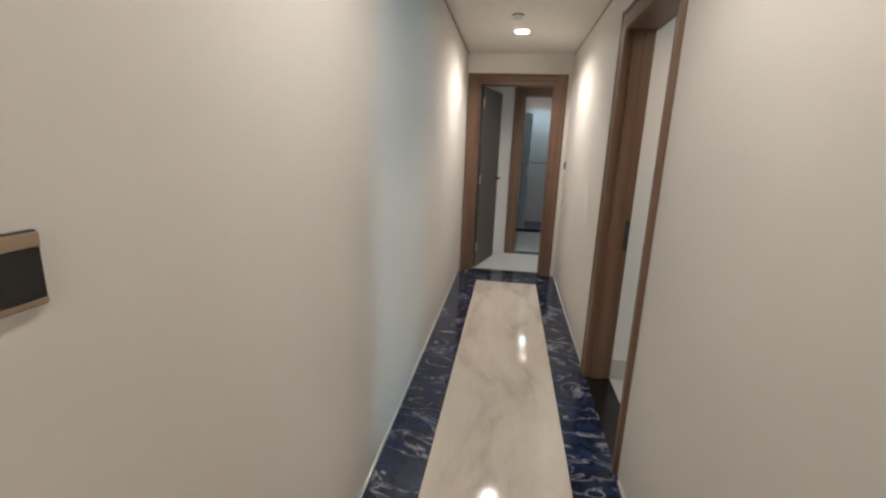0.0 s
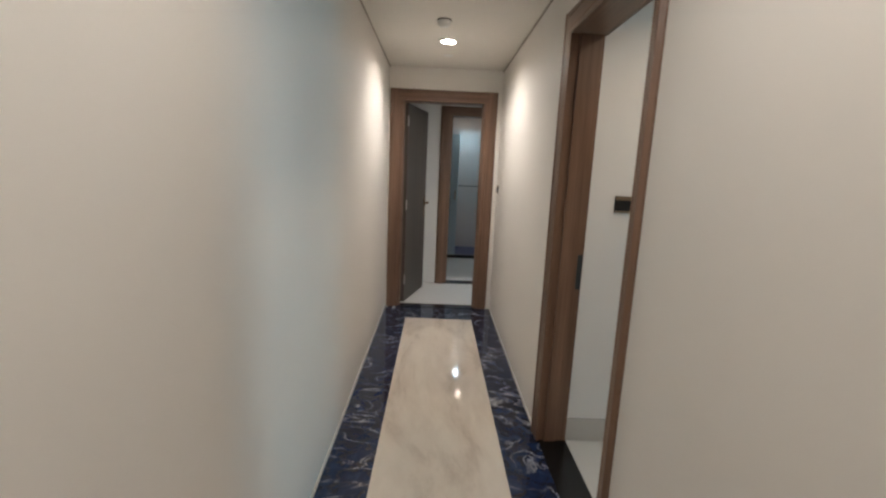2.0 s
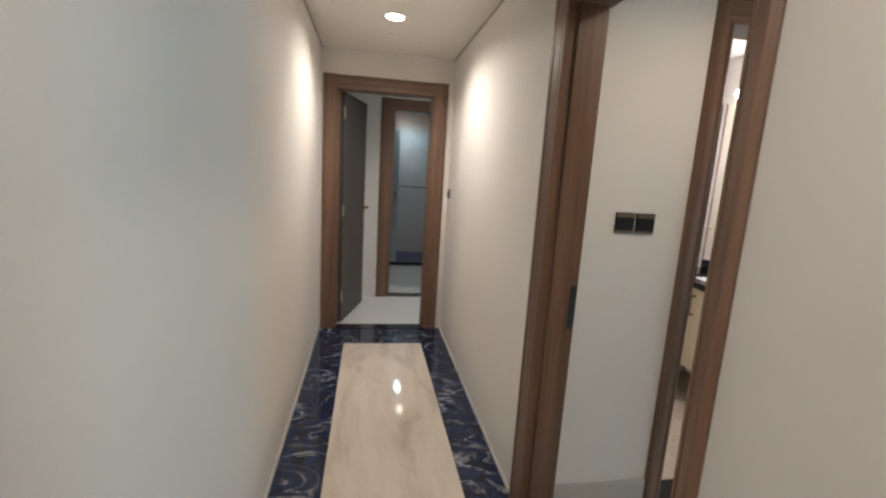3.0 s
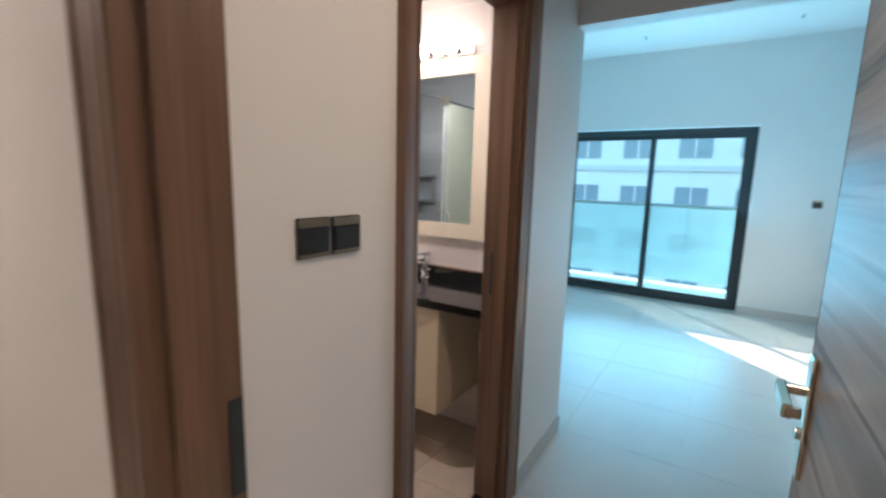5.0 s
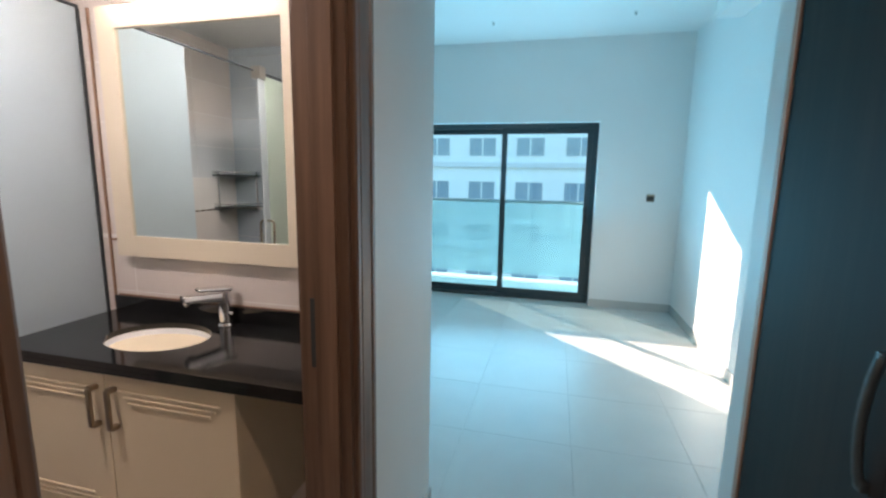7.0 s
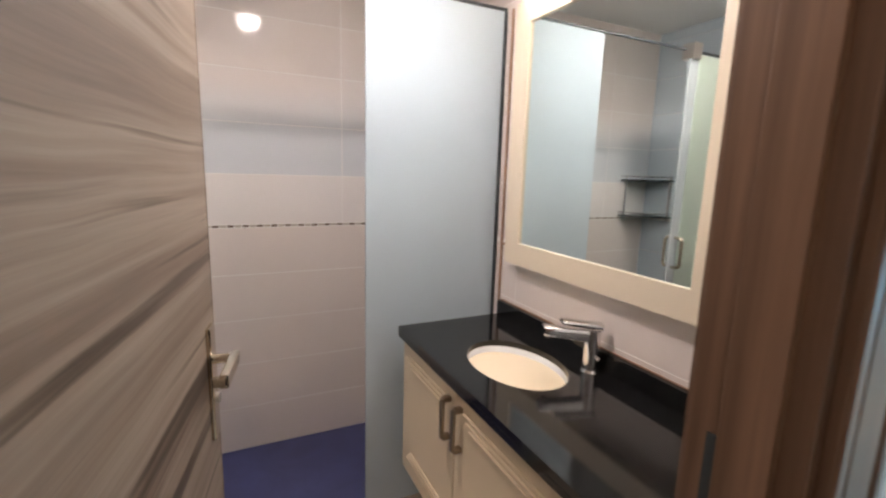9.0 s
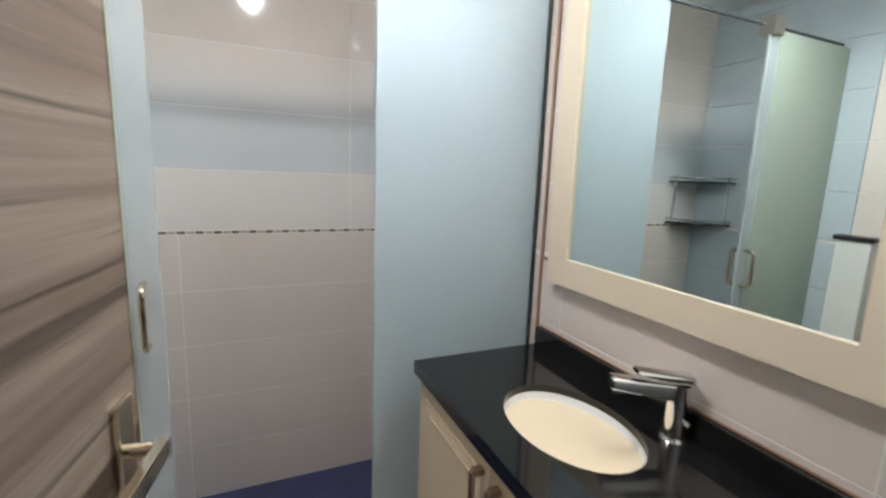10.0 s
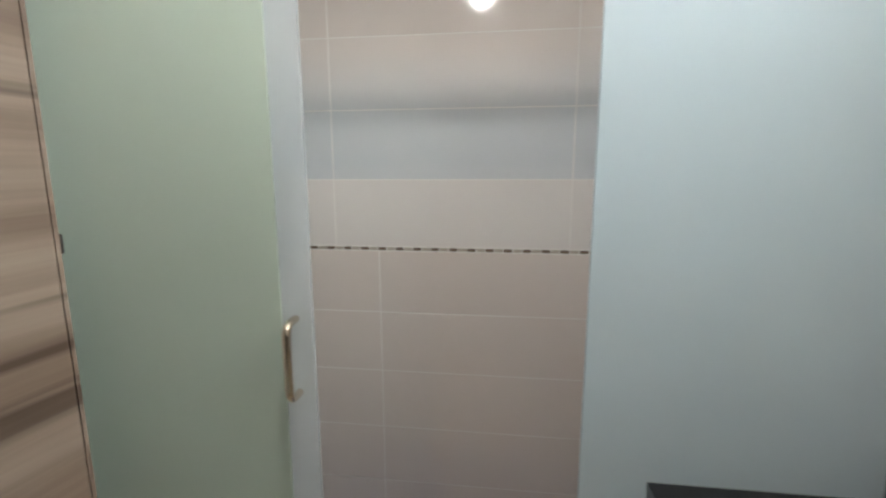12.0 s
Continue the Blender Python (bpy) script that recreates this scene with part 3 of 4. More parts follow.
switch_plate((1.4295, PY1, 1.301), 0, "black and bronze rocker switch on the white wall", "switches by the bathroom door")
switch_plate((1.5190, PY1, 1.300), 0, "black and bronze rocker switch on the white wall", "switches by the bathroom door")
switch_plate((0, 0.234, 1.288), 90, "black and bronze rocker switch on the corridor wall", size=0.087)
switch_plate((W, 4.83, 1.268), -90, "small bronze rocker switch near the corridor end")
switch_plate((BEDX1, 1.15, 1.255), -90, "dark socket plate on the bedroom wall")

for nm, lo, hi in (("strike_plate", (PX0 - 0.030, D1[1] - 0.0195, 0.86), (PX0 - 0.004, D1[1] - 0.0165, 1.04)), ("strike_plate", (DB[1] - 0.0335, BY0 - 0.055, 0.95), (DB[1] - 0.0305, BY0 - 0.030, 1.13))):
    st = thing(nm, lo, "dark metal strike plate let into the door lining", "strike plate")
    part("plate", boxes((lo, hi), bevel=0.0005), "black_alu", st)

# white quadrant trim along the corridor floor
for i, (x, y0, y1) in enumerate(((0.0, -2.05, END), (W - 0.012, -2.05, D1[0] - 0.09), (W - 0.012, D1[1] + 0.09, END))):
    structure("baseboard_%d" % (i + 1), boxes(((x, y0, 0), (x + 0.012, y1, 0.014)), bevel=0.003), "skirting", "thin pale bead where wall meets floor", "baseboard")
for i, (a, b) in enumerate((((PX0, PY1 - 0.012, 0), (DB[0] - 0.067, PY1, 0.13)), ((DB[1] + 0.093, PY1 - 0.012, 0), (BEDX0, PY1, 0.09)), ((BEDX0, PY1, 0), (BEDX0 + 0.012, BEDY1, 0.09)), ((BEDX0 + 0.14, BEDY0, 0), (BEDX1, BEDY0 + 0.012, 0.09)), ((BEDX1 - 0.012, BEDY0 + 0.012, 0), (BEDX1, WIN_Y[0], 0.09)), ((BEDX1 - 0.012, WIN_Y[1], 0), (BEDX1, BEDY1, 0.09)))):
    structure("baseboard_%d" % (i + 4), boxes((a, b), bevel=0.002), "skirting", "pale tile skirting", "baseboard")

# ---- bedroom ----
win = thing("window_1", (BEDX1 + 0.09, (WIN_Y[0] + WIN_Y[1]) / 2, 0), "charcoal aluminium sliding balcony door with two panes", "window", kind="structure")
fx0, fx1 = BEDX1 + 0.11, BEDX1 + 0.19
y0, y1 = WIN_Y
part("window_frame", boxes(((fx0, y0, 0), (fx1, y0 + 0.06, WIN_Z)), ((fx0, y1 - 0.06, 0), (fx1, y1, WIN_Z)), ((fx0, y0 + 0.06, WIN_Z - 0.06), (fx1, y1 - 0.06, WIN_Z)), ((fx0, y0 + 0.06, 0), (fx1, y1 - 0.06, 0.06)), bevel=0.003), "black_alu", win)
ym = 2.757


def sash(xa, xb, ya, yb):
    w = 0.055
    s = part("sash", boxes(((xa, ya, 0.06), (xb, ya + w, WIN_Z - 0.06)), ((xa, yb - w, 0.06), (xb, yb, WIN_Z - 0.06)), ((xa, ya + w, 0.06), (xb, yb - w, 0.06 + w)), ((xa, ya + w, WIN_Z - 0.06 - w), (xb, yb - w, WIN_Z - 0.06)), bevel=0.002), "black_alu", win)
    xm = (xa + xb) / 2
    p = part("pane", boxes(((xm - 0.003, ya + w, 0.06 + w), (xm + 0.003, yb - w, WIN_Z - 0.06 - w))), "pane", s)
    p.visible_shadow = False
    return s


s1 = sash(fx0 + 0.008, fx0 + 0.036, y0 + 0.06, ym + 0.03)
sash(fx0 + 0.042, fx0 + 0.070, ym - 0.03, y1 - 0.06)
part("pull", boxes(((fx0 - 0.004, y0 + 0.075, 0.95), (fx0 + 0.008, y0 + 0.10, 1.15)), bevel=0.003), "plate_black", s1)

structure("balcony_slab", boxes(((BEDX1 + 0.24, -1.0, -0.25), (8.12, 6.5, -0.03))), "facade", "pale concrete balcony floor", "balcony")
bal = thing("balcony_rail", (8.0, 3, -0.03), "tinted glass balcony balustrade with a steel handrail", "railing")
for ya, yb in ((-0.9, 2.875), (2.895, 6.45)):
    part("pane", boxes(((7.995, ya, 0.05), (8.007, yb, 1.10))), "balcony_glass", bal)
part("handrail", tube([(8.0, -0.95, 1.12), (8.0, 6.4, 1.12)], 0.025), "steel", bal, smooth=True)
for yp in (-0.92, 2.885, 6.47):
    part("post", boxes(((7.98, yp - 0.009, -0.03), (8.02, yp + 0.009, 1.11))), "steel", bal)

# Unseen slab and side wall, added to trim the sunlight that gets indoors.
structure("balcony_ceiling", boxes(((BEDX1 + 0.24, -0.5, 2.46), (8.12, 6.5, 2.66))), "facade", "unseen slab over the balcony, placed to cut the sun patch", "balcony")
structure("balcony_partition", boxes(((BEDX1 + 0.24, 4.62, -0.03), (8.1, 4.77, 2.46))), "facade", "white balcony side wall", "balcony")
structure("ground", boxes(((-400, -400, -16.2), (400, 400, -16))), "ground", "dusty paved ground far below", "ground")
bld = thing("apartment_building", (33, 8, -16), "white rendered apartment block with rows of windows", "building")
part("wall", boxes(((33, -30, -16), (45, 52, 11))), "facade", bld)
FH = 3.0
for r in range(-3, 4):
    zb = 3.64 + r * FH
    part("ledge", boxes(((32.75, -30, zb - 1.4), (33, 52, zb - 1.05))), "facade_band", bld)
wmesh = mesh("window", boxes(((-0.08, -1.0, -0.68), (0.02, -0.92, 0.68)), ((-0.08, 0.92, -0.68), (0.02, 1.0, 0.68)), ((-0.08, -0.92, 0.60), (0.02, 0.92, 0.68)), ((-0.08, -0.92, -0.68), (0.02, 0.92, -0.60)), ((-0.07, -0.04, -0.6), (0.02, 0.04, 0.6))), "facade")
gmesh = mesh("pane", boxes(((-0.03, -0.92, -0.6), (0.01, 0.92, 0.6))), "facade_glass")
for r in range(-3, 3):
    for c in range(-5, 9):
        w = new("window", wmesh)
        w.parent = bld
        w.matrix_parent_inverse = bld.matrix_basis.inverted()
        w.location = (33, 3.95 + c * 3.3, 3.64 + r * FH)
        g = new("pane", gmesh)
        g.parent = w

for x, y in ((6.07, 2.82), (6.04, 1.535)):
    sp = thing("sprinkler", (x, y, BEDC), "small white sprinkler head in the bedroom ceiling", "sprinkler")
    part("rosette", cyl(bmesh.new(), (x, y, BEDC - 0.006), (x, y, BEDC - 0.0005), 0.026, 0.03), "plastic_white", sp)
    part("head", cyl(bmesh.new(), (x, y, BEDC - 0.03), (x, y, BEDC - 0.006), 0.012, 0.008), "steel", sp)

# wardrobe beside the open door
wr = thing("wardrobe", (2.3, 1.15, 0), "tall dark walnut built-in wardrobe with bar handles", "wardrobe")
part("carcass", boxes(((PX0 + 0.02, 0.81, 0.0), (3.165, 1.425, CEIL - 0.005))), "wardrobe", wr)
for k in range(3):
    xa = PX0 + 0.03 + k * 0.628
    d = part("door", boxes(((xa, 1.427, 0.07), (xa + 0.624, 1.45, CEIL - 0.02)), bevel=0.002), "wardrobe", wr)
    hx = xa + 0.05
    arc = [(hx, 1.455 + 0.022 * math.sin(math.pi * j / 20) ** 0.6, 0.767 + 0.31 * j / 20) for j in range(21)]
    hb = tube(arc, 0.0105)
    box(hb, (hx - 0.013, 1.45, 0.762), (hx + 0.013, 1.466, 0.789), 0.003)
    box(hb, (hx - 0.013, 1.45, 1.055), (hx + 0.013, 1.466, 1.082), 0.003)
    part("handle", hb, "black_alu", d, "dark bowed metal handle", smooth=True)
part("side_panel", boxes(((3.170, 0.81, 0), (3.199, 1.456, CEIL - 0.005)), bevel=0.001), "edge_wood", wr, "reddish wood edging")

# ---- bathroom ----
SHY = 4.0      # shower glass plane
SHZ = 0.05
structure("shower_floor", boxes(((BX0, SHY + 0.02, -0.012), (BX1, BY1, SHZ)), bevel=0.002), "blue_floor", "blue mosaic shower floor", "floor")
structure("shower_kerb", boxes(((BX0, SHY - 0.05, -0.012), (BX1, SHY + 0.0195, 0.06)), bevel=0.004), "bath_floor", "low beige kerb under the shower glass", "kerb")

pan = thing("shower_screen", (2.69, SHY, 0.06), "frosted fixed shower screen with blue daylight in its colour", "shower screen")
part("panel", boxes(((2.385, SHY - 0.005, 0.062), (BX1 - 0.004, SHY + 0.005, 2.06)), bevel=0.0015), "frost_daylit", pan)
part("seal", boxes(((BX1 - 0.016, SHY - 0.010, 0.06), (BX1 - 0.0035, SHY + 0.010, 2.06)), bevel=0.001), "black_alu", pan, "dark channel")
part("header_rail", boxes(((BX0, SHY - 0.006, 2.063), (BX1 - 0.003, SHY + 0.006, 2.073)), bevel=0.002), "black_alu", pan, "dark header rail")

sd = thing("shower_door", (1.62, SHY - 0.02, 0.062), "greenish frosted glass shower door with a chrome pull", "shower door")
part("panel", boxes(((BX0 + 0.004, SHY - 0.035, 0.064), (1.785, SHY - 0.025, 2.045)), bevel=0.0015), "frost_green", sd)
part("clear_edge", boxes(((1.7855, SHY - 0.035, 0.064), (1.849, SHY - 0.025, 2.045)), bevel=0.0015), "hazy_edge", sd, "clear glass margin")
for s in (-1, 1):
    yb = SHY - 0.03 + s * 0.005
    pts = []
    for k in range(9):
        a = math.pi / 2 * k / 8
        pts.append((1.814, yb + s * (0.022 + 0.022 * math.sin(a)), 1.135 + 0.0 - 0.022 * (1 - math.cos(a)) + 0.0))
    top = [(1.814, yb, 1.135)] + pts
    bot = [(x, y, 0.978 + (1.135 - z)) for x, y, z in top][::-1]
    part("handle", tube(top + bot, 0.0085), "nickel", sd, "polished D-shaped pull", smooth=True)
part("clamp", boxes(((1.79, SHY - 0.05, 2.02), (1.85, SHY + 0.016, 2.095)), bevel=0.004), "steel", sd, "roller clamp")

# vanity
van = thing("vanity_cabinet", (2.76, 3.45, 0.2), "cream lacquered vanity cabinet with two panelled doors", "cabinet")
part("carcass", boxes(((2.535, 3.016, 0.275), (BX1 - 0.002, 3.925, 0.815)), bevel=0.002), "cabinet", van)
for k, (ya, yb) in enumerate(((3.012, 3.488), (3.492, 3.925))):
    d = part("door", boxes(((2.515, ya, 0.278), (2.533, yb, 0.81)), bevel=0.003), "cabinet", van)
    for dz in (0.0, 0.018, 0.036):
        part("moulding", boxes(((2.509, ya + 0.05 + dz, 0.752 - dz), (2.516, yb - 0.05 - dz, 0.759 - dz)), bevel=0.0015), "cabinet", d)
        part("moulding", boxes(((2.509, ya + 0.05 + dz, 0.338 + dz), (2.516, yb - 0.05 - dz, 0.345 + dz)), bevel=0.0015), "cabinet", d)
    hy = yb - 0.035 if k == 0 else ya + 0.035
    hb = boxes(((2.49, hy - 0.010, 0.63), (2.516, hy + 0.010, 0.645)), ((2.49, hy - 0.010, 0.755), (2.516, hy + 0.010, 0.77)), bevel=0.002)
    box(hb, (2.483, hy - 0.008, 0.635), (2.494, hy + 0.008, 0.765), 0.003)
    part("handle", hb, "bronze", d, "dark bronze bar handle")

CZ = 0.857


def slab_with_hole(x0, x1, y0, y1, z0, z1, cx, cy, rx, ry, n=48):
    """A slab with an oval hole, and rounded front corners at its near end."""
    bm = bmesh.new()
    outer, inner = [], []
    for k in range(n):
        a = math.tau * (k + 0.5) / n
        c, s = math.cos(a), math.sin(a)
        inner.append((cx + rx * c, cy + ry * s))
        f = min(((x1 if c > 0 else x0) - cx) / c if abs(c) > 1e-6 else 1e9, ((y1 if s > 0 else y0) - cy) / s if abs(s) > 1e-6 else 1e9)
        outer.append([cx + f * c, cy + f * s])
    for px, py in ((x0, y0), (x0, y1), (x1, y0), (x1, y1)):
        i = min(range(n), key=lambda j: (outer[j][0] - px) ** 2 + (outer[j][1] - py) ** 2)
        outer[i] = [px, py]
    ring = {}
    for z in (z0, z1):
        ring[z] = ([bm.verts.new((*p, z)) for p in outer], [bm.verts.new((*p, z)) for p in inner])
    for k in range(n):
        j = (k + 1) % n
        for z in (z0, z1):
            o, i = ring[z]
            bm.faces.new((o[k], o[j], i[j], i[k]))
        bm.faces.new((ring[z0][0][k], ring[z0][0][j], ring[z1][0][j], ring[z1][0][k]))
        bm.faces.new((ring[z0][1][k], ring[z0][1][j], ring[z1][1][j], ring[z1][1][k]))
    return bm


BAS = (2.722, 3.492, 0.138, 0.190)
top = thing("granite_counter", (2.75, 3.4, 0.817), "polished black granite counter with an upstand", "counter")
part("slab", slab_with_hole(2.495, BX1 - 0.002, BY0 + 0.02, 3.935, 0.837, CZ, *BAS), "granite", top)
part("front_lip", boxes(((2.495, BY0 + 0.02, 0.817), (2.53, 3.935, 0.8368)), bevel=0.002), "granite", top)
part("upstand", boxes(((BX1 - 0.022, BY0 + 0.02, CZ), (BX1 - 0.002, 3.935, CZ + 0.06)), bevel=0.002), "granite", top)


def bowl(cx, cy, rx, ry, depth, z, n=40, m=10):
    bm = bmesh.new()
    rings = []
    prof = [(1.06, 0.0)] + [(math.cos(math.pi / 2 * k / m) ** 0.6 if k < m else 0.12, -depth * math.sin(math.pi / 2 * k / m)) for k in range(m + 1)]
    for f, dz in prof:
        f = max(f, 0.12)
        rings.append([bm.verts.new((cx + rx * f * math.cos(math.tau * k / n), cy + ry * f * math.sin(math.tau * k / n), z + dz)) for k in range(n)])
    for a, b in zip(rings, rings[1:]):
        for k in range(n):
            bm.faces.new((a[k], a[(k + 1) % n], b[(k + 1) % n], b[k]))
    bm.faces.new(rings[-1])
    return bm


bs = thing("wash_basin", (BAS[0], BAS[1], 0.66), "white oval undermount wash basin in the granite", "basin")
part("bowl", bowl(BAS[0], BAS[1], BAS[2], BAS[3], 0.13, 0.8365), "porcelain", bs, smooth=True)
part("drain", cyl(bmesh.new(), (BAS[0], BAS[1], 0.7075), (BAS[0], BAS[1], 0.7115), 0.022), "chrome", bs)

tp = thing("mixer_tap", (2.903, 3.36, CZ), "chrome single-lever basin mixer tap", "tap")
TX, TY = 2.903, 3.36
TAP_TURN = Matrix.Rotation(radians(-28), 3, 'Z')      # the spout is turned towards the bowl
part("body", cyl(cyl(bmesh.new(), (TX, TY, CZ), (TX, TY, CZ + 0.006), 0.030, 0.028), (TX, TY, CZ + 0.006), (TX, TY, CZ + 0.128), 0.025, 0.024), "chrome", tp, smooth=True)


def prism(p, q, half_w, h0, h1):
    """A flat bar from p to q with its own depth at each end, bevelled."""
    bm = bmesh.new()
    vs = []
    for (x, z), h in ((p, h0), (q, h1)):
        for s in (-1, 1):
            vs.append([bm.verts.new((x, TY + s * half_w, z)), bm.verts.new((x, TY + s * half_w, z + h))])
    a, b2, c2, d2 = vs
    for f in ((a[0], b2[0], d2[0], c2[0]), (a[1], b2[1], d2[1], c2[1]), (a[0], a[1], c2[1], c2[0]), (b2[0], b2[1], d2[1], d2[0]), (a[0], a[1], b2[1], b2[0]), (c2[0], c2[1], d2[1], d2[0])):
        bm.faces.new(f)
    bmesh.ops.bevel(bm, geom=bm.edges[:], offset=0.005, segments=3, affect='EDGES', profile=0.6)
    return turned(bm)


def turned(bm):
    bmesh.ops.rotate(bm, verts=bm.verts[:], cent=(TX, TY, 0), matrix=TAP_TURN)
    return bm


part("spout", prism((TX - 0.150, CZ + 0.110), (TX + 0.012, CZ + 0.088), 0.019, 0.026, 0.040), "chrome", tp, smooth=True)
part("lever", prism((TX - 0.098, CZ + 0.145), (TX + 0.027, CZ + 0.129), 0.020, 0.011, 0.020), "chrome", tp, smooth=True)
part("aerator", turned(cyl(bmesh.new(), (TX - 0.132, TY, CZ + 0.098), (TX - 0.132, TY, CZ + 0.112), 0.011)), "chrome", tp)
part("side_knob", cyl(bmesh.new(), (TX, TY - 0.024, CZ + 0.045), (TX, TY - 0.036, CZ + 0.045), 0.006), "chrome", tp)

tr = thing("wall_trim", (BX1, 3.952, CZ), "narrow brown tile trim on the wall by the shower glass", "trim")
part("strip", boxes(((BX1 - 0.008, 3.946, CZ + 0.001), (BX1 - 0.0005, 3.957, 2.06)), bevel=0.002), "trim_brown", tr)
part("clip", boxes(((BX1 - 0.011, 3.915, 1.150), (BX1 - 0.0005, 3.945, 1.160)), bevel=0.002), "trim_brown", tr, "small brown clip")
part("sealant", tube([(BX1 - 0.004, BY0 + 0.03, CZ + 0.062), (BX1 - 0.004, 3.93, CZ + 0.062)], 0.0032, 8), "trim_brown", top, "thin reddish sealant line", smooth=True)
sk = thing("wall_screw", (BX1, 2.978, 1.185), "small bare steel screw in the bathroom wall", "screw")
part("head", cyl(bmesh.new(), (BX1, 2.978, 1.185), (BX1 - 0.012, 2.978, 1.185), 0.007, 0.006, 12), "steel", sk)
part("shank", cyl(bmesh.new(), (BX1 - 0.012, 2.978, 1.185), (BX1 - 0.022, 2.978, 1.184), 0.003, None, 10), "steel", sk)

# mirror in a thick ivory frame
MY0, MY1, MZ0, MZ1 = 2.995, 3.872, 1.096, 2.045
GY0, GY1, GZ0, GZ1 = 3.081, 3.789, 1.178, 1.965
mr = thing("wall_mirror", (BX1, 3.5, MZ0), "rectangular wall mirror in a wide ivory frame", "mirror")
fr = boxes(((2.915, MY0, MZ0), (BX1 - 0.001, GY0, MZ1)), ((2.915, GY1, MZ0), (BX1 - 0.001, MY1, MZ1)), ((2.915, GY0, MZ0), (BX1 - 0.001, GY1, GZ0)), ((2.915, GY0, GZ1), (BX1 - 0.001, GY1, MZ1)))
part("frame", fr, "mirror_frame", mr)
part("glass", boxes(((2.924, GY0, GZ0), (2.932, GY1, GZ1))), "mirror", mr, "clear silvered mirror glass")

vl = thing("vanity_light", (BX1, 3.45, 2.08), "bright four-bulb vanity light bar above the mirror", "wall light")
part("bar", boxes(((BX1 - 0.035, 3.10, 2.065), (BX1 - 0.001, 3.83, 2.11)), bevel=0.004), "chrome", vl)
for k in range(4):
    yk = 3.20 + k * 0.178
    part("socket", cyl(bmesh.new(), (BX1 - 0.075, yk, 2.088), (BX1 - 0.035, yk, 2.088), 0.020), "chrome", vl)
    bm = bmesh.new()
    bmesh.ops.create_uvsphere(bm, u_segments=20, v_segments=12, radius=0.036, matrix=Matrix.Translation((BX1 - 0.10, yk, 2.088)))
    b = part("bulb", bm, "bulb_white", vl, "glowing globe bulb", smooth=True)
lamp("vanity_lamp", 'AREA', (BX1 - 0.145, 3.45, 2.088), 1.35, COOL, 0.4, (1.9, 3.30, 1.55))
downlight((2.10, 3.60, 2.38), "ceiling_light", "bulb_warm", "lit round downlight in the bathroom ceiling")
lamp("bath_lamp", 'SPOT', (2.10, 3.60, 2.36), 14.5, BATH, 0.055, (2.10, 3.60, 0), 170)

# corner shelf in the shower
cs = thing("corner_shelf", (BX0, BY1, 1.15), "two-tier glass corner shelf on chrome posts", "shelf")
for z in (1.18, 1.42):
    bm = bmesh.new()
    c0 = [(BX0 + 0.002, BY1 - 0.002)] + [(BX0 + 0.002 + 0.24 * math.cos(math.pi / 2 * k / 10), BY1 - 0.002 - 0.24 * math.sin(math.pi / 2 * k / 10)) for k in range(11)]
    lo = [bm.verts.new((x, y, z)) for x, y in c0]
    hi = [bm.verts.new((x, y, z + 0.008)) for x, y in c0]
    bm.faces.new(lo)
    bm.faces.new(hi)
    for k in range(len(lo)):
        j = (k + 1) % len(lo)
        bm.faces.new((lo[k], lo[j], hi[j], hi[k]))
    part("shelf", bm, "shelf_glass", cs)
    part("rim", tube([(x, y, z + 0.028) for x, y in c0[1:]], 0.005), "chrome", cs, smooth=True)
for x, y in ((BX0 + 0.22, BY1 - 0.03), (BX0 + 0.03, BY1 - 0.22)):
    part("post", cyl(bmesh.new(), (x, y, 1.16), (x, y, 1.46), 0.007), "chrome", cs)

wb = thing("wall_box", (BX0 + 0.06, 3.75, 0.70), "slim white wall box with a black cap", "box")
part("body", boxes(((BX0, 3.73, 0.70), (BX0 + 0.07, 3.86, 1.19)), bevel=0.006), "plastic_white", wb)
part("cap", boxes(((BX0, 3.72, 1.191), (BX0 + 0.08, 3.87, 1.212)), bevel=0.004), "plate_black", wb, "black cap")

# ---- beyond the corridor end ----
R2Y = 5.95
structure("wall_room_far", boxes(((-1.2, R2Y, 0), (D2[0], R2Y + T, 3.0)), ((D2[1], R2Y, 0), (3.2, R2Y + T, 3.0)), ((D2[0], R2Y, HOLE_Z), (D2[1], R2Y + T, 3.0))), "white", "white painted wall of the far room", "wall")
structure("wall_room_left", boxes(((-1.35, END + T, 0), (-1.2, R2Y + T, 3.0))), "white", "white painted wall of the far room", "wall")
structure("wall_room_near", boxes(((-1.2, END, 0), (-0.15, END + T, 3.0)), ((W + T, BY1 + T, 0), (3.0, BY1 + T + 0.12, 3.0))), "white", "white painted wall of the far room", "wall")
structure("ceiling_room", boxes(((-1.2, END + T, 2.45), (3.2, R2Y, 2.55))), "white", "white painted ceiling of the far room", "ceiling")
structure("floor_room", boxes(((-1.2, END + 0.10, -0.012), (3.2, R2Y, 0))), "floor_tile", "pale tiled floor of the far room", "floor")
frame_x("door_frame_far", R2Y, R2Y + T, D2[0], D2[1], "dark brown wood-grain frame of a further bathroom", (0.107, 0.107))
structure("threshold_far", boxes(((D2[0], R2Y, -0.012), (D2[1], R2Y + T, 0.004))), "threshold", "polished black stone threshold", "threshold")
B2X0, B2X1, B2Y1 = 0.3, 2.0, 8.7
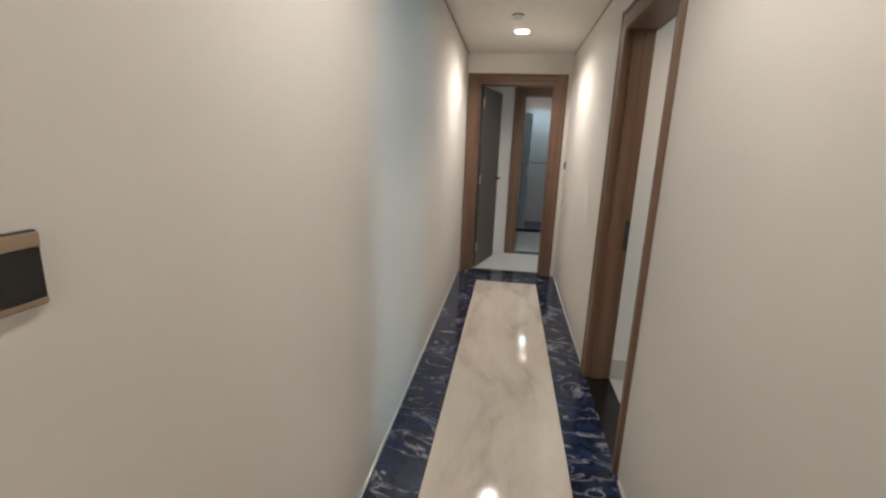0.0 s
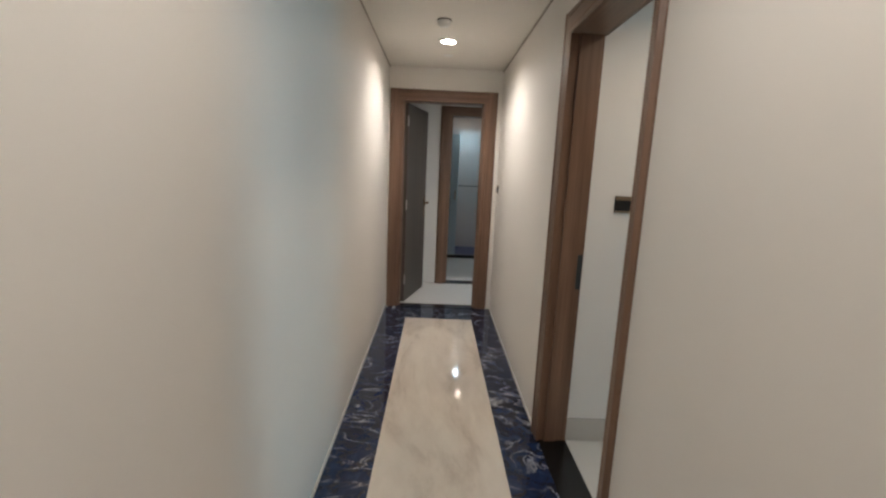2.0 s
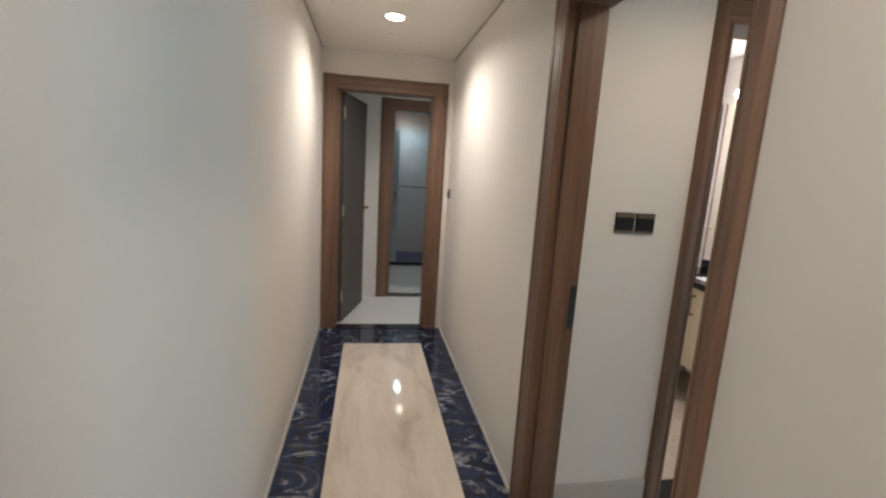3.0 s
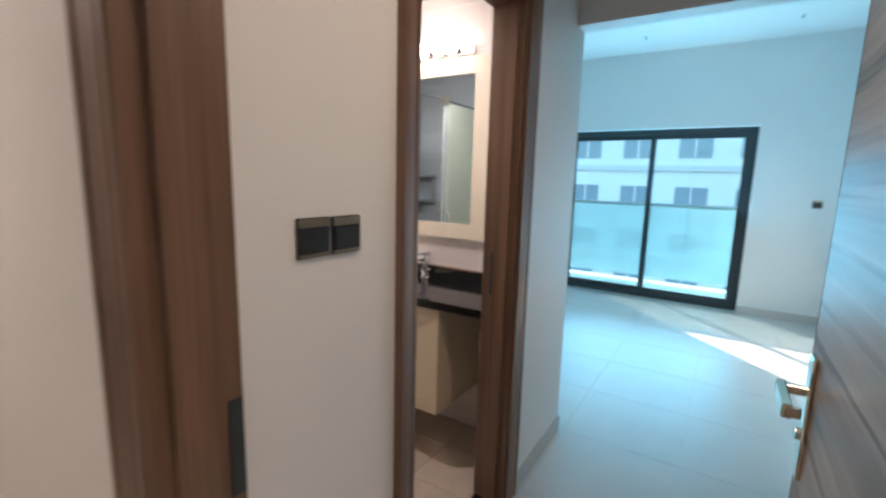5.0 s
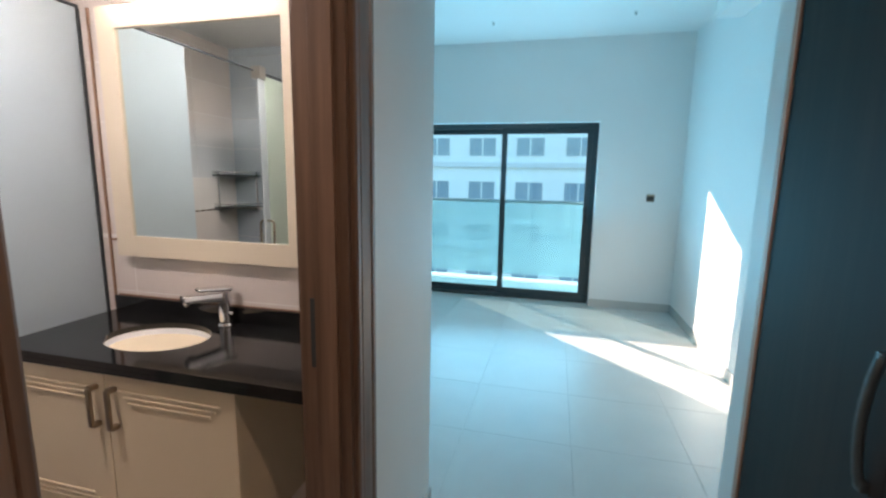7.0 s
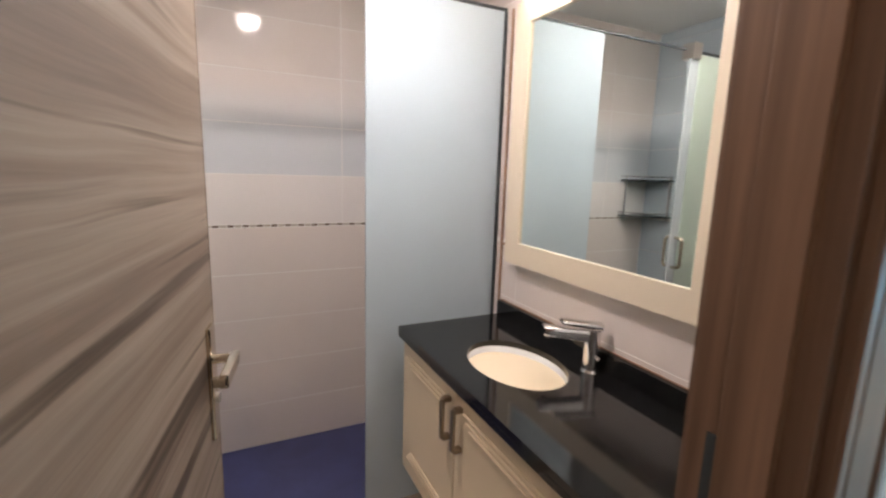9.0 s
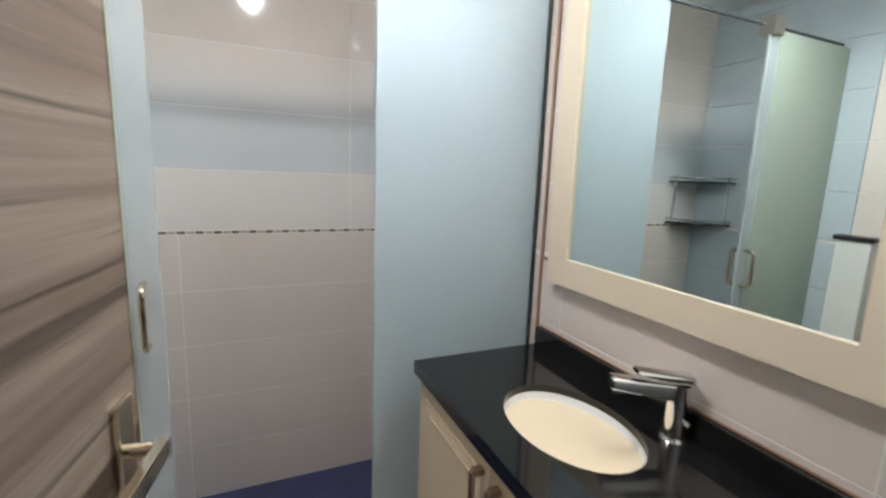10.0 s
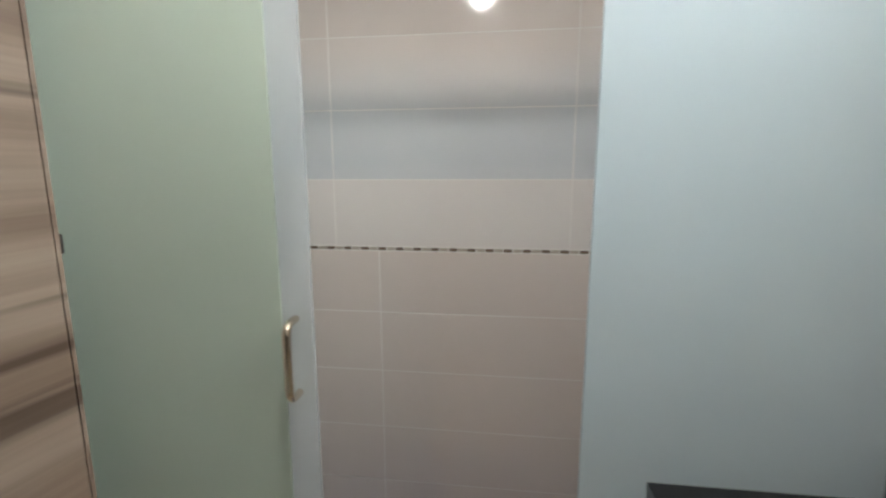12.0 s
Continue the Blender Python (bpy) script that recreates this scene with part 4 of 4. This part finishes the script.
for nm, a0, a1 in (("west", (B2X0 - T, R2Y + T, 0), (B2X0, B2Y1 + T, 3.0)), ("east", (B2X1, R2Y + T, 0), (B2X1 + T, B2Y1 + T, 3.0)), ("north", (B2X0, B2Y1, 0), (B2X1, B2Y1 + T, 3.0))):
    structure("wall_far_bath_" + nm, boxes((a0, a1)), "wall_tile", "tiled wall of the far bathroom", "wall")
structure("band_far_bath", boxes(((B2X0, B2Y1 - 0.006, 1.15), (B2X1, B2Y1, 1.165))), "mosaic_dark", "thin dark mosaic line on the far tiles", "trim")
structure("ceiling_far_bath", boxes(((B2X0, R2Y + T, 2.38), (B2X1, B2Y1, 2.48))), "white", "white ceiling of the far bathroom", "ceiling")
structure("floor_far_bath", boxes(((B2X0, R2Y + T, -0.012), (B2X1, 7.65, 0))), "floor_tile", "pale tiled floor of the far bathroom", "floor")
structure("floor_far_shower", boxes(((B2X0, 7.70, -0.012), (B2X1, B2Y1, 0.02))), "blue_floor", "blue mosaic floor of the far shower", "floor")
structure("kerb_far", boxes(((B2X0, 7.651, -0.012), (B2X1, 7.699, 0.05))), "threshold", "dark kerb of the far shower", "kerb")
fs = thing("shower_screen", (0.6, 7.68, 0.05), "frosted glass screen in the far bathroom", "shower screen")
part("panel", boxes(((B2X0, 7.67, 0.05), (0.84, 7.68, 2.0))), "frost_daylit", fs)
part("handle", tube([(0.80, 7.67, 0.96), (0.80, 7.63, 0.97), (0.80, 7.63, 1.11), (0.80, 7.67, 1.12)], 0.009), "nickel", fs, smooth=True)
downlight((1.0, 7.55, 2.38), "ceiling_light", "bulb_warm", "lit downlight in the far bathroom", 0.05)
downlight((1.0, 8.3, 2.38), "ceiling_light", "bulb_warm", "lit downlight in the far bathroom", 0.05)
lamp("far_bath_lamp", 'SPOT', (1.0, 8.3, 2.35), 3.2, (0.42, 0.78, 1.0), 0.05, (1.0, 8.3, 0), 150)
# Fill light for the far room, added behind the wall with its fixture.
downlight((2.0, 5.5, 2.45), "ceiling_light", "bulb_warm", "unseen downlight added to fill the far room", 0.05)
lamp("far_room_fill", 'SPOT', (2.0, 5.5, 2.42), 9, (0.85, 0.94, 1.0), 0.05, (2.0, 5.5, 0), 165)
structure("wall_far_room_right", boxes(((3.2, END + T, 0), (3.35, R2Y + T, 3.0))), "white", "white painted wall of the far room", "wall")

# ---- tiles, last ----
# passage and bedroom floor
fl = thing("bedroom_paving", (4, 2.5, -0.012), "pale polished porcelain floor tiles", "floor", kind="structure")
TS = 0.60
cache = {}


def tile_piece(parent, name, lo, hi, mat, bevel=0.0012):
    """A thin slab as an object of its own; alike pieces share a mesh."""
    size = tuple(round(h - l, 4) for l, h in zip(lo, hi))
    key = (name, mat, size)
    if key not in cache:
        cache[key] = mesh(name, boxes(((0, 0, 0), size), bevel=bevel), mat)
    ob = new(name, cache[key])
    ob.parent = parent
    ob.matrix_parent_inverse = parent.matrix_basis.inverted()
    ob.location = lo
    return ob


def clip_tiles(parent, x0, x1, y0, y1, ox, oy, size, gap, z0, z1, mat):
    i0, i1 = math.floor((x0 - ox) / size), math.ceil((x1 - ox) / size)
    j0, j1 = math.floor((y0 - oy) / size), math.ceil((y1 - oy) / size)
    for i in range(i0, i1):
        for j in range(j0, j1):
            a, b = max(x0, ox + i * size + gap / 2), min(x1, ox + (i + 1) * size - gap / 2)
            c, d = max(y0, oy + j * size + gap / 2), min(y1, oy + (j + 1) * size - gap / 2)
            if b - a > 0.01 and d - c > 0.01:
                tile_piece(parent, "tile", (a, c, z0), (b, d, z1), mat, 0.0005)


clip_tiles(fl, PX0, BEDX0, 0.80, PY1, 0.83, 1.99, TS, 0.0015, -0.012, 0, "floor_tile")
clip_tiles(fl, BEDX0, BEDX1 + 0.11, BEDY0, BEDY1, 0.83, 1.99, TS, 0.0015, -0.012, 0, "floor_tile")
bf = thing("bathroom_paving", (2.2, 3.3, -0.012), "beige bathroom floor tiles", "floor", kind="structure")
clip_tiles(bf, BX0 - 0.009, BX1, BY0, SHY - 0.05, 1.5, 2.77, 0.30, 0.003, -0.012, 0, "bath_floor")

# glazed tiles of the shower's back wall and side wall
RH, RU, TL = 0.2215, 0.2285, 0.80


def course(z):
    """Tile material of a shower course that begins at height z."""
    return "pale_tile" if 1.1 < z < 1.3 else "blue_fade_tile" if 1.3 < z < 1.75 else "wall_tile"


BAND = 1.158
tw = thing("shower_tiling", (2.2, BY1, 0), "ivory glazed wall tiles with a mosaic band", "wall tiles", kind="structure")
rows_z = [(BAND - (k + 1) * RH, BAND - k * RH) for k in range(6)] + [(BAND + 0.016 + k * RU, BAND + 0.016 + (k + 1) * RU) for k in range(6)]
for za, zb_ in rows_z:
    za, zb_ = max(za, 0.0) + 0.0018, min(zb_, 2.38) - 0.0018
    if zb_ - za < 0.02:
        continue
    for k in range(-1, 3):
        first = 1.803 if za < BAND - 0.02 else 1.648      # joints break at the mosaic band
        a, b = max(BX0 + 0.0, first + k * TL + 0.0018), min(BX1, first + (k + 1) * TL - 0.0018)
        if b - a > 0.02:
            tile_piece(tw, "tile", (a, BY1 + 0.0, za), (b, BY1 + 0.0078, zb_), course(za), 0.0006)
    for k in range(-4, 1):
        a, b = max(BY0, BY1 + k * TL - TL + 0.0018), min(BY1 - 0.001, BY1 + k * TL - 0.0018)
        if b - a > 0.02:
            tile_piece(tw, "tile", (BX0 - 0.0078, a, za), (BX0, b, zb_), "side_shade_tile" if b > 4.0 else "wall_tile", 0.0006)
for za, zb_ in rows_z:
    za, zb_ = max(za, 0.0) + 0.0018, min(zb_, 2.38) - 0.0018
    if zb_ - za < 0.02:
        continue
    for k in range(-4, 1):
        a, b = max(BY0, BY1 + k * TL - TL + 0.0018), min(BY1 - 0.001, BY1 + k * TL - 0.0018)
        if b - a > 0.02:
            tile_piece(tw, "tile", (BX1, a, za), (BX1 + 0.0078, b, zb_), "wall_tile", 0.0006)
n = int((BX1 - BX0) / 0.031)
for k in range(n):
    tile_piece(tw, "mosaic", (BX0 + 0.002 + k * 0.031, BY1 - 0.001, BAND + 0.002), (BX0 + 0.030 + k * 0.031, BY1 + 0.0075, BAND + 0.013), "mosaic_dark" if k % 2 else "mosaic_light", 0.001)
